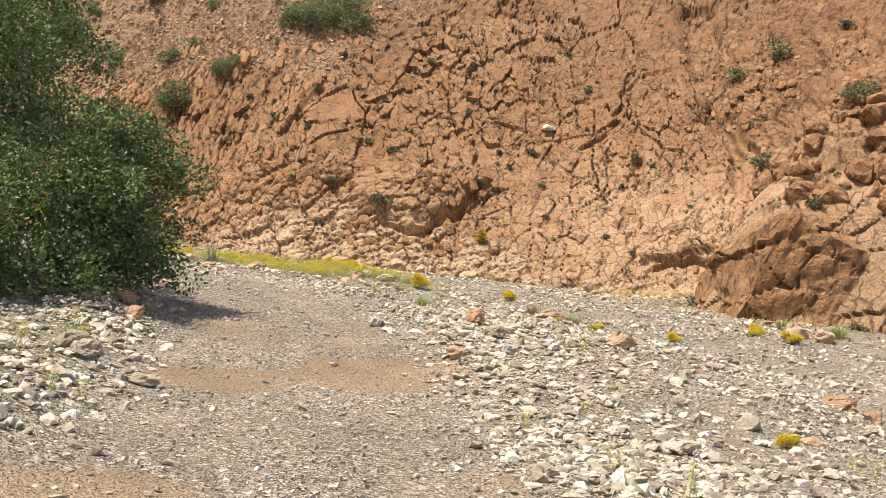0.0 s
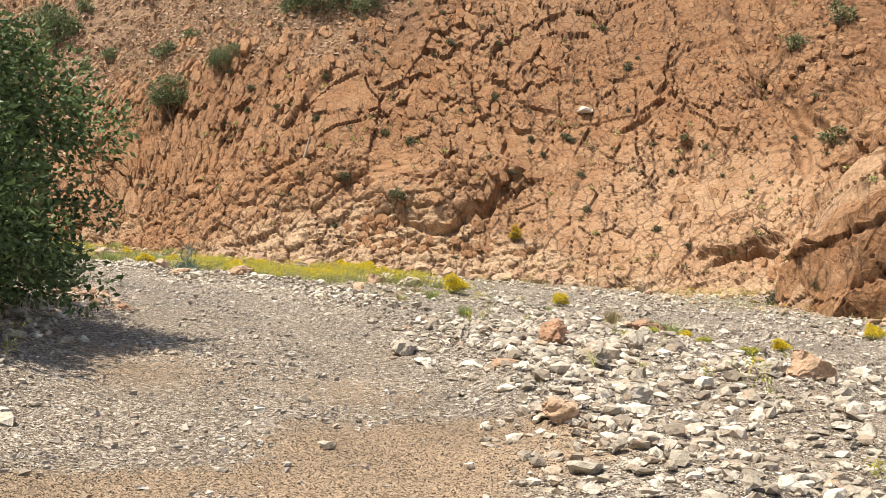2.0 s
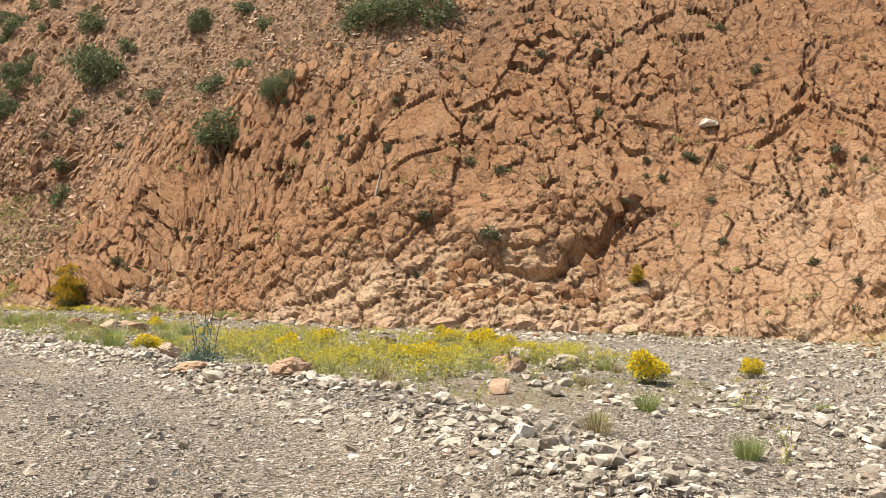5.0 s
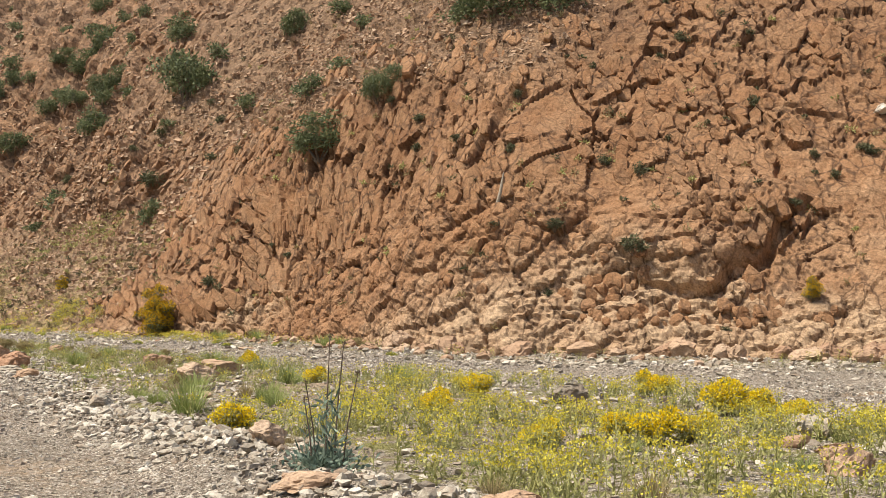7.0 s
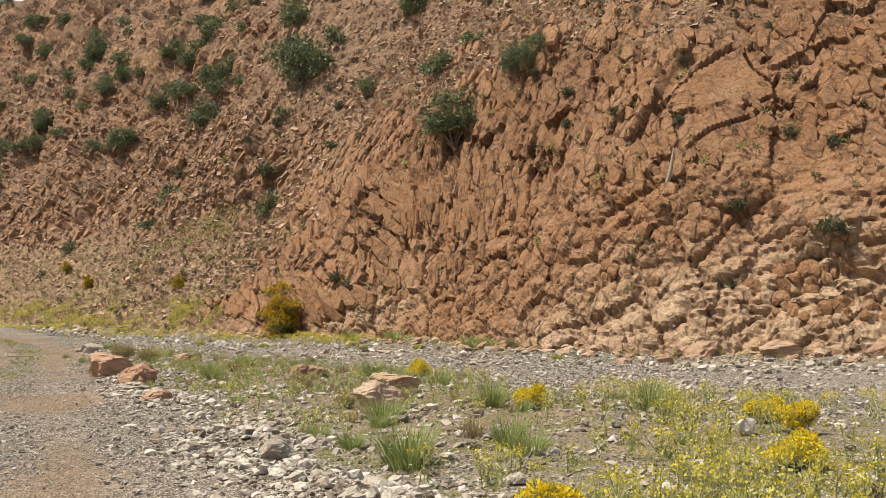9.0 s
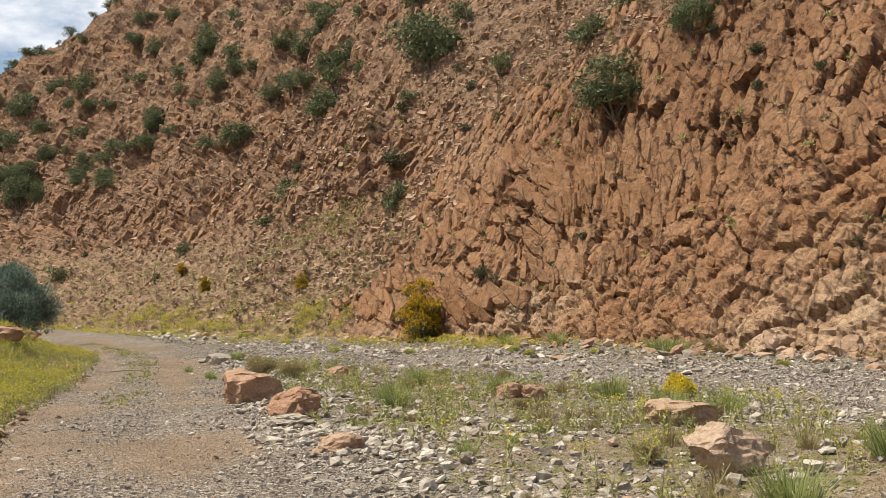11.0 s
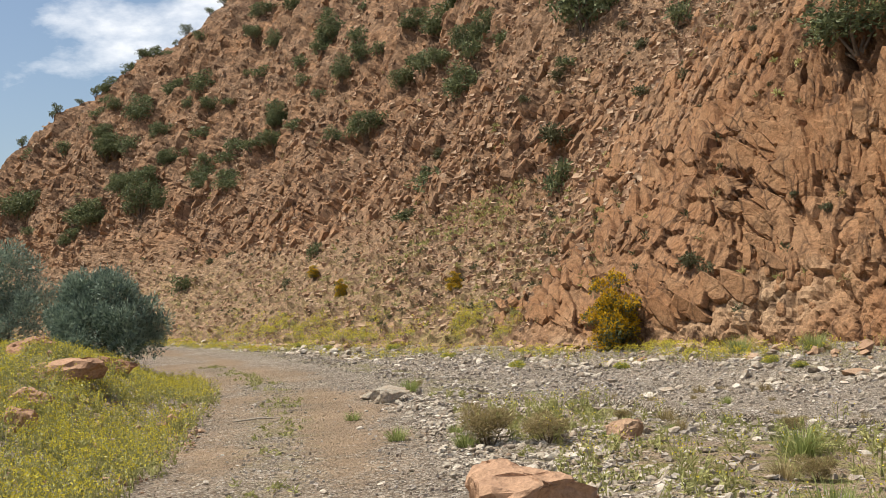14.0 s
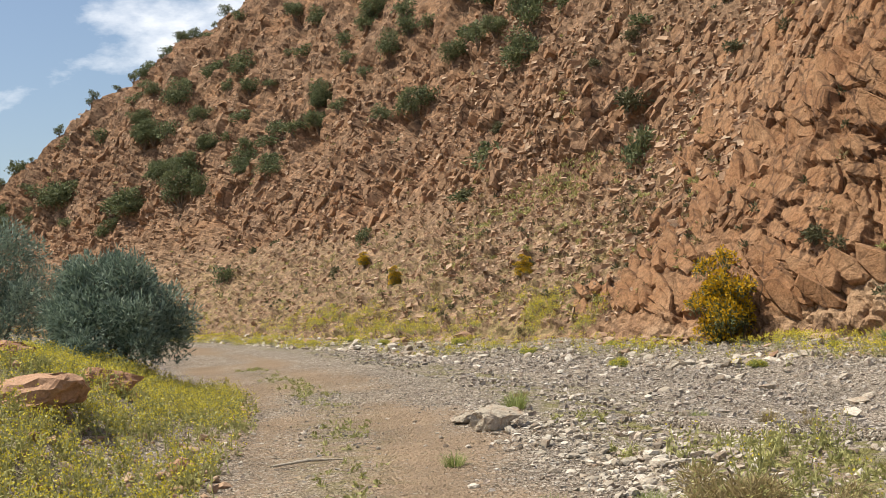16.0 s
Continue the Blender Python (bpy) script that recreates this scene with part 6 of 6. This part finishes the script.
def pale_clump(k):
    return shrub("flower_clump", "sprawling pale yellow-green flowering clump on the gravel", "flowers", "pale flower clumps", 550 + k, round_clumps(555 + k, 7, 0.55), 1500, 0.08, 0.018, LEAF_GRASS, 7, 0.38, 0.01, BLOSSOM, 1500, 0, petal=(0.035, 0.025))


def blade_tuft(k, mat, name, label, group, n, seed):
    rng = np.random.default_rng(seed + k)
    top = tagged(new(name), label, "grass", group)
    w = rng.uniform(0, 6.28, n)
    r = 0.24 * np.sqrt(rng.uniform(0, 1, n))
    foot = np.stack([r * np.cos(w), r * np.sin(w), np.full(n, -0.04)], 1)
    lean = np.stack([np.cos(w), np.sin(w), np.zeros(n)], 1) * rng.uniform(0.05, 0.42, n)[:, None] + rng.normal(0, 0.07, (n, 3))
    h = rng.uniform(0.35, 0.85, n)
    mid = foot + lean * 0.45 + np.c_[np.zeros((n, 2)), h * 0.6]
    tip = foot + lean + np.c_[np.zeros((n, 2)), h]
    side = np.stack([-np.sin(w), np.cos(w), np.zeros(n)], 1) * 0.009
    v = np.stack([foot - side, foot + side, mid + side * 0.8, mid - side * 0.8, tip + side * 0.1, tip - side * 0.1], 1).reshape(-1, 3)
    a = np.arange(n)[:, None] * 6
    f = np.vstack([a + [0, 1, 2, 3], a + [3, 2, 4, 5]])
    child("blade_sheaf", to_mesh("blade_sheaf", v, f, [mat]), top, "", "stuff")
    p = tip[rng.integers(0, n, n // 2)] * rng.uniform(0.4, 1, (n // 2, 1))
    v, f = leaves(p, rng.normal(0, 0.5, (n // 2, 3)), 0.08, 0.02, rng, 0)
    child("leaf_sheaf", to_mesh("leaf_sheaf", v, f, [mat]), top, "", "stuff")
    return top


def grass_tuft(k):
    return blade_tuft(k, LEAF_GRASS, "grass_tuft", "green grass tuft on the gravel", "grass tufts", 230, 560)


def straw_tuft(k):
    return blade_tuft(k, LEAF_DRY, "straw_tuft", "dry straw-coloured grass tuft on the gravel", "straw tufts", 150, 563)


def dry_bush(k):
    return shrub("dry_bush", "brownish half-dry bush on the gravel", "bush", "dry bushes", 570 + k, round_clumps(575 + k, 7, 1.05), 3200, 0.075, 0.009, LEAF_DRY, 6, 0.42, 0.012, LEAF_HERB, 600, -0.5)


def on_ground(kind, make, kinds, places, rng, flat=1.0):
    for x, y, w in places:
        w = w * 1.2 if kind == "flower" else w
        m = Matrix.Translation((x, y, float(ground_height(x, y)[0]) - 0.02)) @ Matrix.Rotation(rng.uniform(0, 6.28), 4, "Z") @ Matrix.Diagonal((w, w, w * flat * rng.uniform(0.85, 1.1), 1))
        planted(kind, int(rng.integers(0, kinds)), make, m)


on_ground("flower", flower_clump, 3, [
    (-7.95, 36.9, 0.62), (-6.6, 44.3, 0.55), (-4.93, 37.35, 0.58), (-3.8, 37.7, 0.7), (-3.4, 38.0, 0.6), (-4.2, 38.0, 0.5), (-3.7, 42.6, 0.75), (-2.5, 44.6, 0.7), (2.7, 45.0, 0.7), (-0.5, 34.8, 0.7),
    (-6.47, 40.2, 0.62), (-12.7, 52.3, 0.62), (-9.6, 46.4, 0.6), (-6.3, 43.3, 0.6), (4.0, 13.35, 0.34), (7.27, 36.7, 0.6), (5.4, 34.5, 0.5), (4.9, 36.2, 0.5),
    (11.3, 38.4, 0.9), (10.6, 40.2, 0.7), (-2.5, 40.6, 0.7), (-2.9, 40.2, 0.75), (-2.1, 40.0, 0.55)], PLANT_RNG)
on_ground("pale_flower", pale_clump, 3, [
    (2.9, 28.6, 0.6), (3.6, 27.6, 0.5), (2.3, 27.0, 0.4), (3.9, 25.8, 0.45), (4.6, 31.5, 0.6), (-20.4, 60.9, 0.4), (-27.5, 75.0, 0.8), (-24.0, 73.0, 0.7), (-31.5, 79.5, 0.7), (-20.2, 71.9, 0.7), (-19.4, 70.6, 0.6), (-50, 96, 0.9), (-47, 93, 0.8), (-55, 100, 0.8),
    (-36.0, 84.5, 0.9), (-41.0, 88.5, 0.9), (-44.0, 91.0, 0.8), (-23.0, 76.5, 0.7), (-30.0, 82.0, 0.6), (-17.5, 71.0, 0.6), (-12.0, 66.0, 0.6),
], PLANT_RNG, 0.7)
on_ground("grass", grass_tuft, 3, [
    (-9.7, 40.3, 0.75), (-9.0, 41.5, 0.55), (-8.7, 40.9, 0.45), (-10.9, 43.8, 0.7), (-10.2, 46.8, 0.65), (-11.9, 50.8, 0.6), (-8.0, 46.0, 0.7), (-16.1, 50.6, 0.62), (-16.6, 51.6, 0.55),
    (-15.4, 53.2, 0.55), (-13.6, 52.4, 0.6), (-12.6, 50.6, 0.6), (-17.2, 54.6, 0.6), (-21.7, 55.9, 0.36), (-20.6, 55.3, 0.4), (-23.6, 58.4, 0.3), (-21.2, 56.4, 0.28), (-24.9, 62.9, 0.5),
    (-15.9, 71.9, 0.95), (-15.5, 71.7, 1.0), (-15.1, 71.6, 0.9), (-19.7, 75.4, 0.9), (-21.8, 76.8, 0.9), (2.95, 29.1, 0.5), (3.4, 29.7, 0.55), (12.4, 43.4, 0.8), (14.0, 42.2, 0.9), (-4.2, 14.4, 0.4),
] + [(x, y, w) for x, y, _, w in zip(*scatter(565, 260, ("track", 26, 60, 3.2, 9), lambda x, y, d, ry, bar: patchy(x, y, 2.5, 566) * 0.5, (0.2, 0.42), 1.5))], PLANT_RNG, 0.7)
on_ground("straw", straw_tuft, 2, [(x, y, w) for x, y, _, w in zip(*scatter(567, 300, ("track", 26, 62, 2.8, 9), lambda x, y, d, ry, bar: patchy(x, y, 2.0, 568) * 0.5, (0.22, 0.5), 1.5))], PLANT_RNG, 0.7)
on_ground("dry", dry_bush, 2, [
    (-14.5, 71.4, 1.1), (-14.0, 71.2, 0.9), (-20.4, 55.4, 1.05), (-19.7, 55.2, 0.8), (-16.9, 53.4, 0.5), (-14.4, 50.6, 0.45), (-17.6, 57.0, 0.45), (-16.0, 55.6, 0.5), (-19.6, 57.6, 0.4), (-25.2, 63.8, 0.35), (-14.0, 54.4, 0.45), (-12.2, 46.4, 0.5),
], PLANT_RNG, 0.72)


def broom(k):
    return shrub("broom_bush", "ochre-yellow flowering broom at the foot of the cliff", "bush", "broom bushes", 580 + k, [
        (0, 0, 0.42, 0.32), (0.05, 0, 0.7, 0.24), (0, 0, 0.2, 0.24), (-0.18, 0, 0.34, 0.20), (0.2, 0.05, 0.26, 0.20), (0.05, -0.2, 0.24, 0.20), (-0.2, 0.05, 0.66, 0.17), (0.08, 0, 0.62, 0.2), (-0.04, 0, 0.98, 0.15), (0.28, 0.1, 0.55, 0.16), (0.2, 0, 0.9, 0.13), (-0.3, -0.1, 0.16, 0.16)], 6200, 0.05, 0.014, LEAF_JUNIPER, 9, 0.44, 0.01, OCHRE, 9000, 0, -0.2, petal=(0.042, 0.022))


on_cliff("broom", broom, 2, [(-26.7, 81.9, 1.9), (-36.8, 92.8, 0.75), (2.2, 68.0, 0.6), (-47.0, 101.0, 0.7), (-52.0, 107.0, 0.6)], PLANT_RNG, 0.1)


# ---- small single things ----
def thistle():
    """Dead stalks over a rosette of grey leaves at the edge of the bank."""
    rng = np.random.default_rng(601)
    top = tagged(new("dry_thistle"), "tall dark dry thistle stalks with a grey leaf rosette", "plant")
    for x, y, h, lx, ly in ((0, 0, 0.92, 0.05, 0.02), (0.09, 0.03, 0.86, 0.10, 0.0), (-0.07, 0.04, 0.60, -0.12, 0.03), (0.16, -0.05, 0.66, 0.16, -0.04), (-0.12, -0.05, 0.5, -0.1, -0.06)):
        path = [(x, y, -0.05), (x + lx * 0.4, y + ly * 0.4, h * 0.5), (x + lx, y + ly, h)]
        stalk = child("stalk", to_mesh("stalk", *tube(path, [0.010, 0.008, 0.005]), [BARK], True), top)
        pts = np.tile((x + lx, y + ly, h), (18, 1)) + rng.normal(0, 0.010, (18, 3))
        v, f = leaves(pts, rng.normal(0, 0.5, (18, 3)), 0.028, 0.012, rng, 0)
        child("seed_head", to_mesh("seed_head", v, f, [BARK]), stalk)
    p = rng.normal(0, 0.15, (700, 3)) * (1, 1, 0.3) + (0, 0, 0.06)
    v, f = leaves(p, p * 4, 0.075, 0.03, rng, 0)
    child("rosette", to_mesh("rosette", v, f, [LEAF_GREY]), top, "grey-green leaf rosette", "stuff")
    p = np.c_[rng.normal(0.02, 0.09, (160, 2)), rng.uniform(0.05, 0.5, 160)]
    v, f = leaves(p, rng.normal(0, 0.5, (160, 3)), 0.12, 0.02, rng, 0)
    child("stem_leaves", to_mesh("stem_leaves", v, f, [LEAF_GREY]), top)
    top.matrix_basis = pose(-6.36, 34.2, float(ground_height(-6.36, 34.2)[0]), 0, 0, 20) @ Matrix.Diagonal((0.75, 0.75, 1.1, 1))


thistle()


def branch(name, label, places, radii, mat):
    v, f = tube(places, radii)
    return thing(name, to_mesh(name, v, f, [mat], True), label, "wood")


g = float(ground_height(-25.2, 58.6)[0])
branch("stick", "bleached stick lying on the track", [(-25.5, 58.35, g + 0.01), (-25.25, 58.6, g + 0.025), (-24.95, 58.75, g + 0.01)], [0.012, 0.016, 0.006], PALE)
p = cliff_spot(-8.8, 71.9)
branch("dead_branch", "bleached dead branch leaning on the cliff", [(p[0] - 0.25, p[1] - 0.05, p[2] - 0.75), (p[0], p[1] - 0.3, p[2] + 0.1), (p[0] + 0.1, p[1] - 0.2, p[2] + 0.8)], [0.09, 0.07, 0.03], PALE)
